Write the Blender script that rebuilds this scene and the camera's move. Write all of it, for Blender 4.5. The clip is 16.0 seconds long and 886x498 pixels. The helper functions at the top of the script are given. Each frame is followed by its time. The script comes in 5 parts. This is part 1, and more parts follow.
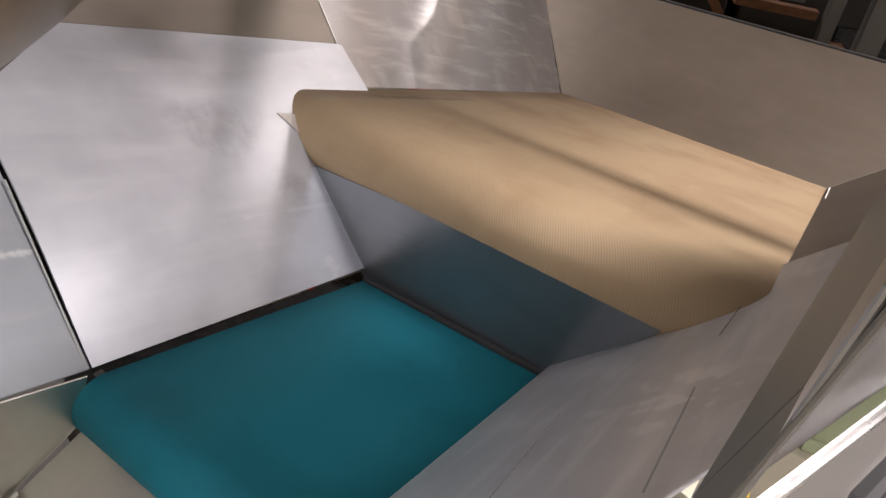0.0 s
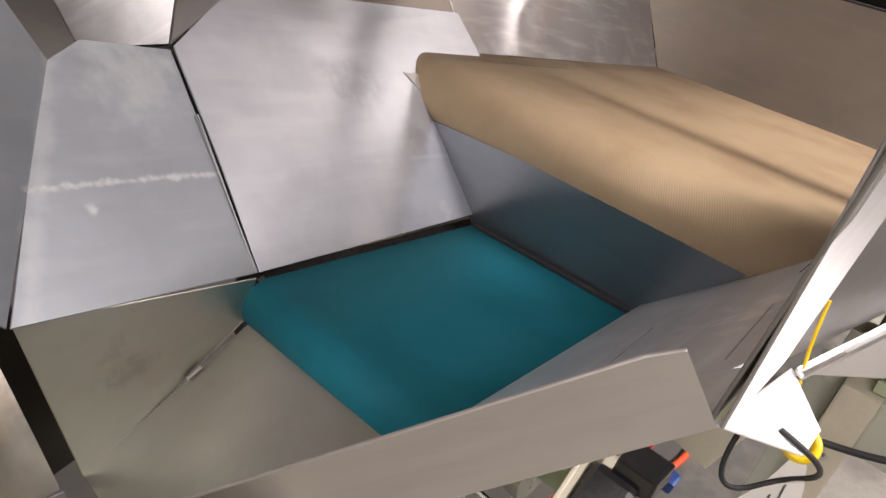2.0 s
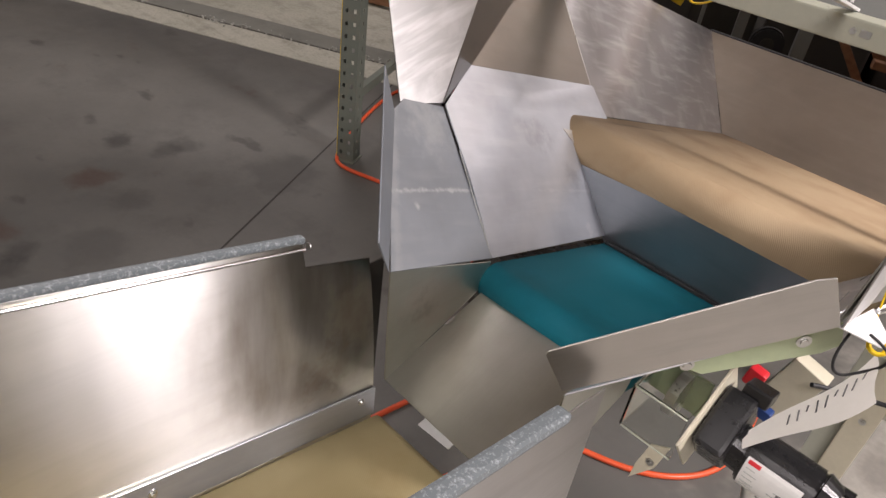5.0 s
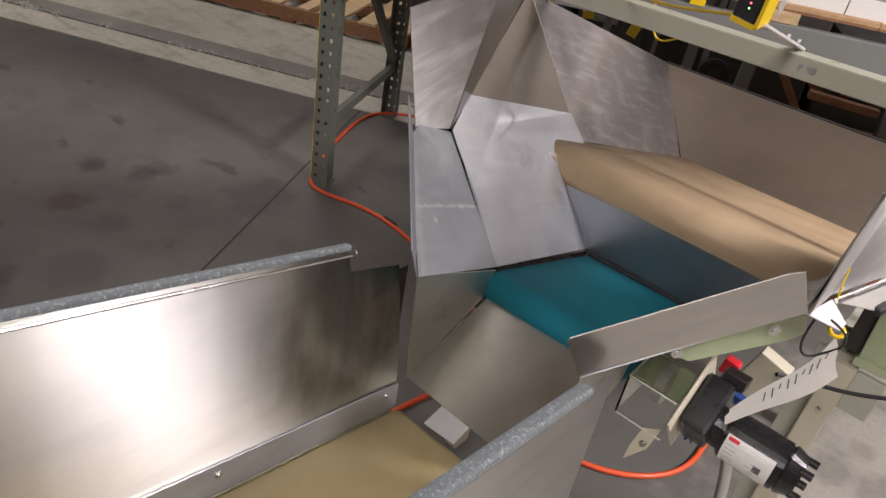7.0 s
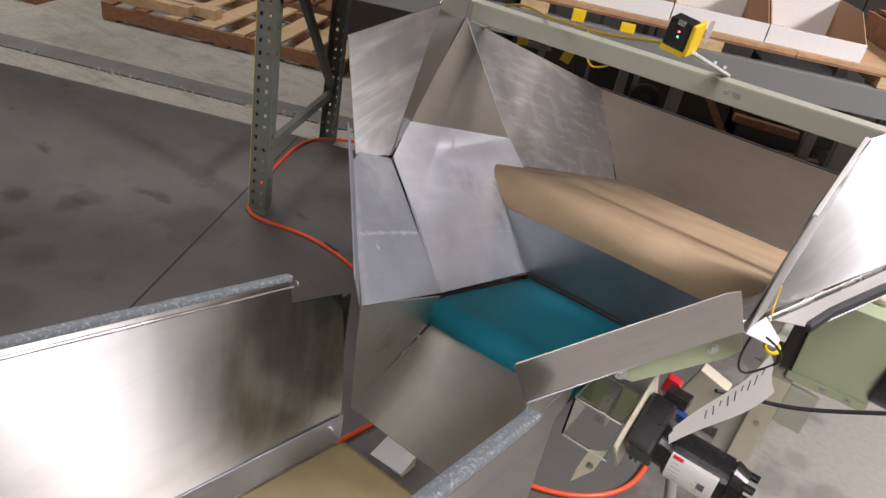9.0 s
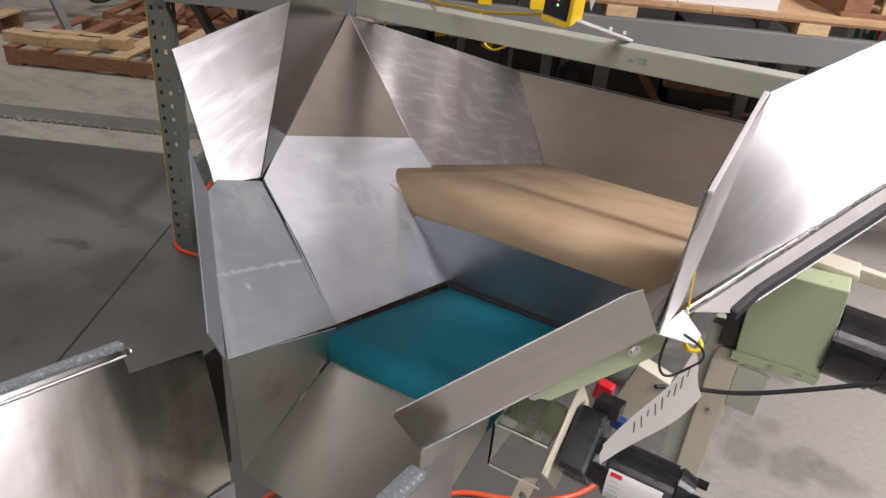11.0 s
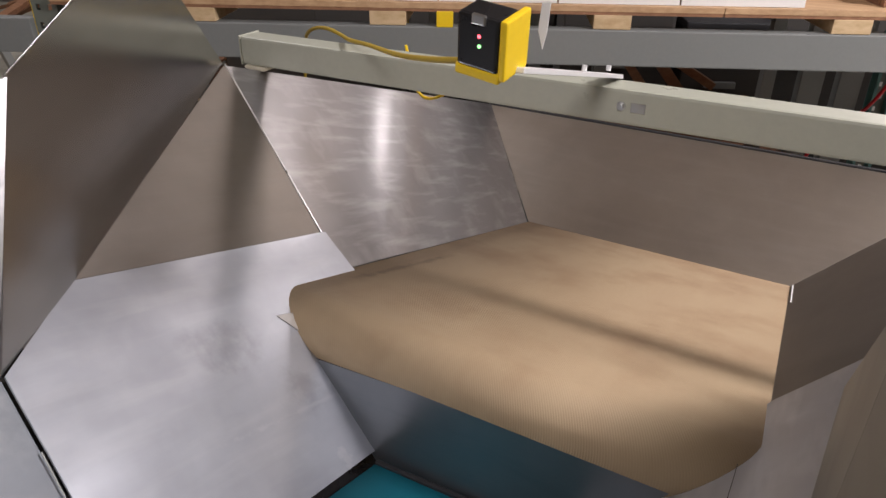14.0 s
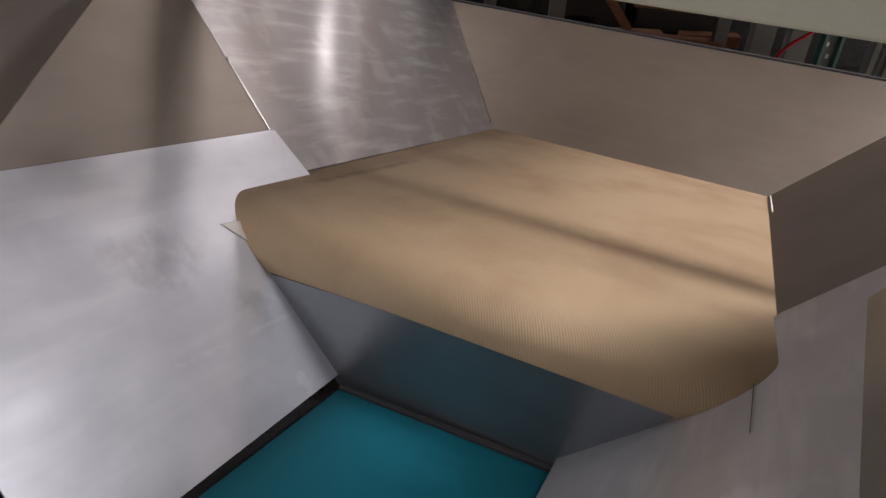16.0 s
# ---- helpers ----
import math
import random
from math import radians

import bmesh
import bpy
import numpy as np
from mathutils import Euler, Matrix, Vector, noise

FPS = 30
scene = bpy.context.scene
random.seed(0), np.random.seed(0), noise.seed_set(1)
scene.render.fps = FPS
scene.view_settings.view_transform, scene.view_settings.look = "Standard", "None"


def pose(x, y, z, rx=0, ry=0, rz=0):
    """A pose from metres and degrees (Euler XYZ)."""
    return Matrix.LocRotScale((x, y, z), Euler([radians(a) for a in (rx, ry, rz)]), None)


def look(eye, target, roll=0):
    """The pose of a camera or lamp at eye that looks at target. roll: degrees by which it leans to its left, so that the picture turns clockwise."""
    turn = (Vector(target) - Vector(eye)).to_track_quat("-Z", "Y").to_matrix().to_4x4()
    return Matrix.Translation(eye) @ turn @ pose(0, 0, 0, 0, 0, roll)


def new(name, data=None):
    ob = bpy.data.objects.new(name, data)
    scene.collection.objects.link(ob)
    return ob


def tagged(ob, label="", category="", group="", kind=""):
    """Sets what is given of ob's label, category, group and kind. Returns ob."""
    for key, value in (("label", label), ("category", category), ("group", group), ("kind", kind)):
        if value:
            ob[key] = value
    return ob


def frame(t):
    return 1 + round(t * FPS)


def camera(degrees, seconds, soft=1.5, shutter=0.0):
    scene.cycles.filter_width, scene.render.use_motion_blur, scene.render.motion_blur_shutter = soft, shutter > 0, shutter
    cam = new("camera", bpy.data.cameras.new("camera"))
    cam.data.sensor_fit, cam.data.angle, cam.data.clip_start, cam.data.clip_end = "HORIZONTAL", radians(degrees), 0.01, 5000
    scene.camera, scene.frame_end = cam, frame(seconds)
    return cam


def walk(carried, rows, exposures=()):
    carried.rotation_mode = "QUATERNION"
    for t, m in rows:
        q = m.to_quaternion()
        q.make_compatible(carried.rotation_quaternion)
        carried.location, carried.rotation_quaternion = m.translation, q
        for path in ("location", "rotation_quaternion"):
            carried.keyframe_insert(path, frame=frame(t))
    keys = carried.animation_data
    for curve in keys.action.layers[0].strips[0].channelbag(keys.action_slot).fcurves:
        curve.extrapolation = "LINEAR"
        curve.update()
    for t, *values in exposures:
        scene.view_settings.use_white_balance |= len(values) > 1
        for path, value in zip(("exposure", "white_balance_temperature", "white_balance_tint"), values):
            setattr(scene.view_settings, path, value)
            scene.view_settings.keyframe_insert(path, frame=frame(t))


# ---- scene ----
cam = camera(63.9, 16.0)
PATH = [
    (0, (0.074, -0.273, 1.371), (-0.772, 1.098, 0.187), 6.8),
    (0.5, (0.073, -0.283, 1.369), (-0.791, 1.043, 0.147), 6.6),
    (1, (0.0738, -0.303, 1.3685), (-0.7247, 0.8421, 0.2321), 6.45),
    (1.5, (0.091, -0.331, 1.376), (-0.851, 0.882, 0.095), 5.8),
    (2, (0.109, -0.377, 1.393), (-0.83, 0.775, 0.209), 5.1),
    (2.5, (0.148, -0.417, 1.442), (-0.865, 0.739, 0.325), 4.4),
    (3, (0.203, -0.448, 1.476), (-0.995, 0.66, 0.319), 2.8),
    (3.5, (0.207, -0.503, 1.499), (-1.043, 0.532, 0.33), 2.4),
    (4, (0.167, -0.616, 1.518), (-1.013, 0.475, 0.326), 5.3),
    (4.5, (0.134, -0.702, 1.523), (-0.97, 0.475, 0.341), 7.5),
    (7, (0.138, -0.913, 1.563), (-0.853, 0.446, 0.482), 10.3),
    (7.5, (0.134, -0.913, 1.565), (-0.836, 0.482, 0.509), 11.3),
    (8, (0.133, -0.908, 1.563), (-0.814, 0.518, 0.529), 11.6),
    (8.5, (0.127, -0.905, 1.561), (-0.796, 0.548, 0.542), 11.4),
    (9, (0.131, -0.908, 1.563), (-0.764, 0.575, 0.564), 11.6),
    (11.5, (0.162, -0.657, 1.529), (-0.637, 0.877, 0.526), 3.5),
    (12, (0.137, -0.557, 1.52), (-0.641, 0.981, 0.506), 2.4),
    (12.5, (0.075, -0.453, 1.526), (-0.691, 1.103, 0.53), 1.5),
    (13, (0.055, -0.378, 1.519), (-0.722, 1.194, 0.557), -0.0),
    (13.5, (0.051, -0.311, 1.501), (-0.737, 1.257, 0.541), 1.5),
    (14, (0.043, -0.279, 1.486), (-0.827, 1.242, 0.521), 0.3),
    (14.5, (0.004, -0.264, 1.452), (-0.866, 1.221, 0.433), 0.0),
    (15, (-0.02, -0.23, 1.419), (-0.784, 1.282, 0.356), 1.5),
    (15.5, (-0.031, -0.219, 1.412), (-0.727, 1.29, 0.299), 2.3),
    (16, (-0.022, -0.219, 1.412), (-0.7, 1.269, 0.261), 3.0),
]
walk(cam, [(t, look(eye, target, roll)) for t, eye, target, roll in PATH],
     [(0.0, 0.20, 6650, 19), (1.5, 0.28, 6700, 19), (2.4, 0.26, 6700, 19), (3.4, 0.12, 6700, 19), (4.5, 0.27, 6650, 19), (7.0, 0.06, 6600, 19), (9.0, 0.18, 6350, 19), (12.5, 0.04, 6350, 19), (14.5, -0.02, 6400, 19), (16.0, -0.16, 6400, 19)])

# ---- light ----
world = bpy.data.worlds.new("hall_air")
scene.world = world
world.use_nodes = True
world.node_tree.nodes["Background"].inputs[0].default_value = (0.55, 0.58, 0.62, 1)
world.node_tree.nodes["Background"].inputs[1].default_value = 0.15


def area_lamp(x, y, power, sx=0.5, sy=0.5, z=5.2):
    d = bpy.data.lights.new("unseen_hall_light", "AREA")
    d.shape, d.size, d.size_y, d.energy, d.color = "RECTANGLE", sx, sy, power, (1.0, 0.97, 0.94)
    ob = new("unseen_hall_light", d)
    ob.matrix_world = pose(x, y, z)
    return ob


# x, y, z, power, size: a low lamp beside the machine, glint lamps, added unseen fill
for lx, ly, lz, lp, ls in ((2.6, 1.12, 3.52, 240, 0.56), (4.2, 5.6, 5.2, 13, 0.3), (4.6, 2.9, 5.2, 110, 0.4), (1.6, 9.4, 5.2, 120, 4.0),
                           (1.3, -4.0, 5.2, 245, 2.5), (-4.8, 2.3, 5.2, 105, 2.0), (-6.5, -3.5, 5.2, 45, 1.5), (1.0, 17.0, 5.2, 100, 0.25)):
    area_lamp(lx, ly, lp, ls, ls, lz)
# added upward fill lamps, unseen; they brighten the ceiling that the steel reflects
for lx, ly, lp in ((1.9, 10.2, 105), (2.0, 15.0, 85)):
    area_lamp(lx, ly, lp, 2.4, 2.4, 4.6).matrix_world = pose(lx, ly, 4.6, 180)

# ---- materials ----
def material(name):
    m = bpy.data.materials.new(name)
    m.use_nodes = True
    nt = m.node_tree
    b = nt.nodes["Principled BSDF"]
    return m, nt, b


def link(nt, a, b):
    nt.links.new(a, b)


def coords(nt, scale=(1, 1, 1), kind="Object"):
    tc = nt.nodes.new("ShaderNodeTexCoord")
    mp = nt.nodes.new("ShaderNodeMapping")
    mp.inputs["Scale"].default_value = scale
    link(nt, tc.outputs[kind], mp.inputs["Vector"])
    return mp.outputs["Vector"]


def noise_tex(nt, vec, scale, detail=4.0, rough=0.55):
    n = nt.nodes.new("ShaderNodeTexNoise")
    n.inputs["Scale"].default_value, n.inputs["Detail"].default_value, n.inputs["Roughness"].default_value = scale, detail, rough
    link(nt, vec, n.inputs["Vector"])
    return n.outputs["Fac"]


def ramp(nt, fac, stops):
    r = nt.nodes.new("ShaderNodeValToRGB")
    e = r.color_ramp.elements
    e[0].position, e[0].color = stops[0][0], (*stops[0][1], 1)
    e[1].position, e[1].color = stops[-1][0], (*stops[-1][1], 1)
    for p, c in stops[1:-1]:
        k = e.new(p)
        k.color = (*c, 1)
    link(nt, fac, r.inputs["Fac"])
    return r.outputs["Color"]


def maprange(nt, fac, a, b, lo, hi):
    r = nt.nodes.new("ShaderNodeMapRange")
    for k, v in zip(("From Min", "From Max", "To Min", "To Max"), (a, b, lo, hi)):
        r.inputs[k].default_value = v
    link(nt, fac, r.inputs["Value"])
    return r.outputs["Result"]


def mix(nt, fac, a, b, mode="MIX"):
    m = nt.nodes.new("ShaderNodeMix")
    m.data_type, m.blend_type = "RGBA", mode
    for sock, v in ((m.inputs["Factor"], fac), (m.inputs["A"], a), (m.inputs["B"], b)):
        if isinstance(v, (int, float)):
            sock.default_value = v
        elif isinstance(v, tuple):
            sock.default_value = (*v, 1)
        else:
            link(nt, v, sock)
    return m.outputs["Result"]


def bump(nt, b, height, strength, dist=0.001):
    n = nt.nodes.new("ShaderNodeBump")
    n.inputs["Strength"].default_value, n.inputs["Distance"].default_value = strength, dist
    link(nt, height, n.inputs["Height"])
    link(nt, n.outputs["Normal"], b.inputs["Normal"])


def grey(v):
    return (v, v, v)


def spot_mask(nt, centre, radius, edge, warp=0.02, freq=30.0):
    """1 inside an uneven spot round a place, 0 outside."""
    geo = nt.nodes.new("ShaderNodeNewGeometry")
    d = nt.nodes.new("ShaderNodeVectorMath")
    d.operation = "DISTANCE"
    d.inputs[1].default_value = centre
    link(nt, geo.outputs["Position"], d.inputs[0])
    return uneven(nt, geo, d.outputs["Value"], radius, edge, warp, freq)


def band(nt, a, b, width, edge, warp=0.004, freq=60.0):
    """1 along an uneven line through two places, 0 away from it."""
    geo = nt.nodes.new("ShaderNodeNewGeometry")
    d = nt.nodes.new("ShaderNodeVectorMath")
    d.operation = "SUBTRACT"
    d.inputs[1].default_value = a
    link(nt, geo.outputs["Position"], d.inputs[0])
    c = nt.nodes.new("ShaderNodeVectorMath")
    c.operation = "CROSS_PRODUCT"
    c.inputs[1].default_value = (Vector(b) - Vector(a)).normalized()
    link(nt, d.outputs["Vector"], c.inputs[0])
    n = nt.nodes.new("ShaderNodeVectorMath")
    n.operation = "LENGTH"
    link(nt, c.outputs["Vector"], n.inputs[0])
    return uneven(nt, geo, n.outputs["Value"], width, edge, warp, freq)


def uneven(nt, geo, dist, radius, edge, warp, freq):
    q = maprange(nt, noise_tex(nt, geo.outputs["Position"], freq, 4, 0.6), 0.3, 0.7, -warp, warp)
    s = nt.nodes.new("ShaderNodeMath")
    s.operation = "ADD"
    link(nt, dist, s.inputs[0])
    link(nt, q, s.inputs[1])
    r = nt.nodes.new("ShaderNodeMapRange")
    r.interpolation_type = "SMOOTHSTEP"
    for k, v in zip(("From Min", "From Max", "To Min", "To Max"), (radius - edge, radius + edge, 1, 0)):
        r.inputs[k].default_value = v
    link(nt, s.outputs[0], r.inputs["Value"])
    return r.outputs["Result"]


def times(nt, a, k):
    m = nt.nodes.new("ShaderNodeMath")
    m.operation = "MULTIPLY"
    link(nt, a, m.inputs[0])
    if isinstance(k, (int, float)):
        m.inputs[1].default_value = k
    else:
        link(nt, k, m.inputs[1])
    return m.outputs[0]


def soil_or_shade(m, fac, col, rough=None):
    """Lay a spot of one colour, soil or painted shade, over a finished sheet material; rough: how dull the covered
    sheet is.
    """
    nt = m.node_tree
    b = nt.nodes["Principled BSDF"]
    for key, v in (("Base Color", col), ("Roughness", None if rough is None else grey(rough))):
        if v is None:
            continue
        old = b.inputs[key].links[0].from_socket
        link(nt, mix(nt, fac, old, v), b.inputs[key])


def steel(name, base=0.6, rough=0.3, aniso=0.6, tint=(1.0, 0.985, 0.97), smudge=0.12, streak=260.0, metal=1.0, brush=0.35, smear=0.3, scuff=0.0, cloud=0.0, wob=0.0):
    """Brushed stainless sheet; u of the sheet's UV map runs across the grain."""
    m, nt, b = material(name)
    uv = coords(nt, (1, 1, 1), "UV")
    fine = noise_tex(nt, coords(nt, (streak, 6, 1), "UV"), 1.0, 3, 0.6)
    blot = noise_tex(nt, uv, 9.0, 5, 0.6)
    wide = noise_tex(nt, uv, 2.6, 3, 0.5)
    c = mix(nt, maprange(nt, blot, 0.35, 0.7, 0, 1), tuple(base * t for t in tint), tuple(base * 0.91 * t for t in tint))
    c = mix(nt, maprange(nt, fine, 0.3, 0.7, 0, brush), c, grey(base * 1.12))
    soft = noise_tex(nt, coords(nt, (26, 4, 1), "UV"), 1.0, 5, 0.6)
    c = mix(nt, maprange(nt, soft, 0.5, 0.74, 0, smear), c, tuple(base * 0.55 * t for t in tint))
    if cloud:
        c = mix(nt, maprange(nt, noise_tex(nt, uv, 5.0, 4, 0.55), 0.42, 0.68, 0, cloud), c, tuple(base * 0.55 * t for t in tint))
    if scuff:
        # soft slanting rub marks
        va = coords(nt, (46, 7, 1), "UV")
        va.node.inputs["Rotation"].default_value = (0, 0, 0.7)
        rub = noise_tex(nt, va, 1.0, 3, 0.5)
        curl = noise_tex(nt, uv, 13.0, 4, 0.55)
        c = mix(nt, maprange(nt, rub, 0.5, 0.72, 0, scuff), c, grey(min(0.9, base * 1.7)))
        c = mix(nt, maprange(nt, curl, 0.52, 0.70, 0, scuff * 0.7), c, grey(min(0.9, base * 1.6)))
    link(nt, c, b.inputs["Base Color"])
    b.inputs["Metallic"].default_value = metal
    link(nt, maprange(nt, wide, 0.25, 0.75, rough - smudge * 0.3, rough + smudge * 0.7), b.inputs["Roughness"])
    b.inputs["Anisotropic"].default_value = aniso
    if wob:
        # hand-finished sheet: the grain wanders and catches the light unevenly
        vw = coords(nt, (11, 3, 1), "UV")
        vw.node.inputs["Rotation"].default_value = (0, 0, 0.5)
        bump(nt, b, noise_tex(nt, vw, 1.0, 3, 0.5), 1.0, wob)
    t = nt.nodes.new("ShaderNodeTangent")
    t.direction_type = "UV_MAP"
    link(nt, t.outputs[0], b.inputs["Tangent"])
    return m


def paint(name, col, rough=0.45, dirt=(0.25, 0.22, 0.18), amount=0.35, metal=0.0, scale=14.0, spec=0.5):
    m, nt, b = material(name)
    v = coords(nt)
    n1, n2 = noise_tex(nt, v, scale, 6, 0.65), noise_tex(nt, v, scale * 9, 3, 0.6)
    c = mix(nt, maprange(nt, n1, 0.52, 0.75, 0, amount), col, tuple(d * 0.5 + k * 0.5 for d, k in zip(dirt, col)))
    c = mix(nt, maprange(nt, n2, 0.35, 0.7, 0, 0.18), c, tuple(k * 0.75 for k in col))
    link(nt, c, b.inputs["Base Color"])
    b.inputs["Metallic"].default_value = metal
    link(nt, maprange(nt, n1, 0.3, 0.7, rough - 0.08, rough + 0.12), b.inputs["Roughness"])
    bump(nt, b, n2, 0.08, 0.0006)
    return m


def fabric_belt(name, col, dark, rough, ridge, amp):
    """Conveyor belting with a fine diagonal ridge and worn, stained lanes."""
    m, nt, b = material(name)
    v = coords(nt)
    lane = noise_tex(nt, coords(nt, (9, 1.6, 1.6)), 1.0, 4, 0.55)
    blot = noise_tex(nt, v, 6.0, 5, 0.6)
    w = nt.nodes.new("ShaderNodeTexWave")
    w.bands_direction = "X"
    w.inputs["Scale"].default_value = ridge
    w.inputs["Distortion"].default_value = 0.4
    tilt = coords(nt)
    tilt.node.inputs["Rotation"].default_value = (0, 0, -0.6)
    link(nt, tilt, w.inputs["Vector"])
    c = mix(nt, maprange(nt, lane, 0.38, 0.70, 0, 0.38), col, dark)
    c = mix(nt, maprange(nt, blot, 0.5, 0.72, 0, 0.5), c, tuple(k * q for k, q in zip(dark, (0.80, 0.70, 0.62))))
    smut = noise_tex(nt, coords(nt, (3.5, 4.5, 4.5)), 1.4, 5, 0.6)
    c = mix(nt, maprange(nt, smut, 0.52, 0.74, 0, 0.35), c, tuple(k * q for k, q in zip(dark, (0.72, 0.62, 0.55))))
    c = mix(nt, maprange(nt, w.outputs["Fac"], 0, 1, 0, 0.14), c, tuple(k * 0.7 for k in dark))
    link(nt, c, b.inputs["Base Color"])
    b.inputs["Roughness"].default_value, b.inputs["Specular IOR Level"].default_value = rough, 0.25
    bump(nt, b, w.outputs["Fac"], amp, 0.0006)
    return m


STEEL = steel("brushed_stainless", 0.52, 0.37, 0.95, smudge=0.05, smear=0.34, cloud=0.32)
STEEL_WALL = steel("trough_stainless", 0.84, 0.37, 1.0, smudge=0.04, smear=0.25, brush=0.15, cloud=0.15)
STEEL_MATTE = steel("satin_lining_sheet", 0.46, 0.34, 0.2, (0.94, 0.985, 1.08), 0.05, metal=0.66, brush=0.06, smear=0.14, cloud=0.5, scuff=0.10)
# scraped like the plate it is, but lightened to lift its unlit side
STEEL_FAR = steel("scraped_satin_sheet", 0.53, 0.32, 0.2, (0.98, 0.985, 1.03), 0.05, metal=0.5, brush=0.06, smear=0.2, cloud=0.35, scuff=0.22)
STEEL_WING = steel("blue_grey_wing_sheet", 0.23, 0.46, 0.2, (0.91, 0.99, 1.09), 0.05, metal=0.42, brush=0.06, smear=0.12, cloud=0.4, scuff=0.12)
STEEL_FLAP = steel("swirled_stainless", 0.45, 0.38, 1.0, smudge=0.10, brush=0.15, smear=0.3, cloud=0.5, scuff=0.5, wob=0.0024)
STEEL_SMOOTH = steel("bright_stainless", 0.54, 0.16, 0.6, smudge=0.05, brush=0.2, smear=0.2)
STEEL_SCUFF = steel("scuffed_stainless", 0.34, 0.44, 0.2, (1.0, 0.97, 0.99), smudge=0.08, streak=60, brush=0.04, scuff=0.55, smear=0.08)
STEEL_FLARE = steel("bright_flared_stainless", 0.64, 0.37, 1.0, smudge=0.10, brush=0.2, smear=0.25, cloud=0.3, scuff=0.2, wob=0.0022)
STEEL_DULL = steel("dull_stainless", 0.50, 0.42, 0.1, (1.0, 0.96, 0.90), smudge=0.10, brush=0.15)
STEEL_CHUTE = steel("dim_chute_stainless", 0.59, 0.38, 0.0, (0.95, 0.96, 0.86), smudge=0.12, brush=0.12, cloud=0.4, smear=0.2)
# dark blue tint paints the turquoise belt's reflection into the apron
STEEL_APRON = steel("reflection_tinted_apron", 0.27, 0.32, 0.2, (0.94, 1.0, 1.08), 0.06, metal=0.9, brush=0.12, cloud=0.3)
# warm tint stands in for the tan belt's reflection on the back panel
STEEL_BACK = steel("belt_tinted_back_sheet", 0.54, 0.36, 0.3, (1.0, 0.89, 0.76), 0.06, streak=50, metal=0.97, brush=0.04, smear=0.05, scuff=0.05, cloud=0.25)
# brown tint paints brown reflections and the right panel's shade into the steel
STEEL_CORNER = steel("shade_tinted_sheet", 0.26, 0.38, 0.5, (1.0, 0.89, 0.78), 0.06, streak=90, brush=0.10, smear=0.15, cloud=0.25)
# inner side of the bright flap; its shade is put into the olive colour
STEEL_CHEEK = steel("shaded_cheek_sheet", 0.24, 0.50, 0.1, (1.0, 0.97, 0.86), 0.08, metal=0.45, brush=0.08, cloud=0.3)
# dried residue and rub marks on the lining sheets, and painted reflections where noted
_n = STEEL_WING.node_tree
PALE = (0.46, 0.47, 0.46)
soil_or_shade(STEEL_WING, times(_n, band(_n, (-0.485, -0.180, 1.122), (-0.345, -0.284, 1.018), 0.0060, 0.007, 0.006, 40), 0.20), PALE, 0.5)
soil_or_shade(STEEL_WING, times(_n, band(_n, (-0.410, -0.281, 1.084), (-0.421, -0.099, 1.017), 0.0022, 0.0022, 0.003), 0.5), PALE, 0.5)
soil_or_shade(STEEL_WING, times(_n, spot_mask(_n, (-0.490, -0.110, 1.100), 0.030, 0.04, 0.03, 35), 0.3), PALE, 0.5)
soil_or_shade(STEEL_WING, times(_n, spot_mask(_n, (-0.400, -0.205, 1.04), 0.004, 0.003, 0.002, 90), 0.5), PALE)
_n = STEEL_MATTE.node_tree
# two dark spots paint the reflections of overhead beam and belt nose
soil_or_shade(STEEL_MATTE, times(_n, spot_mask(_n, (-0.491, 0.155, 1.006), 0.022, 0.030, 0.03, 22), 0.38), (0.13, 0.125, 0.13))
soil_or_shade(STEEL_MATTE, times(_n, spot_mask(_n, (-0.430, 0.214, 0.929), 0.016, 0.022, 0.02, 30), 0.30), (0.13, 0.125, 0.13))
soil_or_shade(STEEL_MATTE, times(_n, spot_mask(_n, (-0.362, 0.202, 0.861), 0.010, 0.004, 0.008, 60), 0.35), (0.62, 0.62, 0.62))
soil_or_shade(STEEL_MATTE, times(_n, band(_n, (-0.424, -0.063, 1.003), (-0.420, 0.040, 0.970), 0.0016, 0.002, 0.003), 0.22), (0.62, 0.62, 0.64))
_n = STEEL_CHUTE.node_tree
soil_or_shade(STEEL_CHUTE, times(_n, spot_mask(_n, (-0.240, -0.150, 0.886), 0.055, 0.04, 0.04, 30), 0.35), (0.52, 0.50, 0.47), 0.55)
soil_or_shade(STEEL_CHUTE, times(_n, spot_mask(_n, (-0.340, -0.215, 0.930), 0.045, 0.03, 0.03, 26), 0.45), (0.55, 0.47, 0.42), 0.5)
soil_or_shade(STEEL_CHUTE, times(_n, spot_mask(_n, (-0.340, -0.235, 0.925), 0.014, 0.016, 0.020, 40), 0.26), (0.16, 0.13, 0.11))
_n = STEEL_WALL.node_tree
# streaky dark film paints out the lamp's highlight at the wall end; residue smears follow
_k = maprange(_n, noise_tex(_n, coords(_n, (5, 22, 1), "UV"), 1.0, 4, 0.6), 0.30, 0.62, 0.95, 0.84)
soil_or_shade(STEEL_WALL, times(_n, spot_mask(_n, (-0.345, -0.415, 0.985), 0.150, 0.065, 0.012, 9), _k), (0.075, 0.062, 0.046))
soil_or_shade(STEEL_WALL, times(_n, spot_mask(_n, (-0.357, -0.350, 0.965), 0.040, 0.025, 0.035, 26), 0.28), (0.36, 0.31, 0.23))
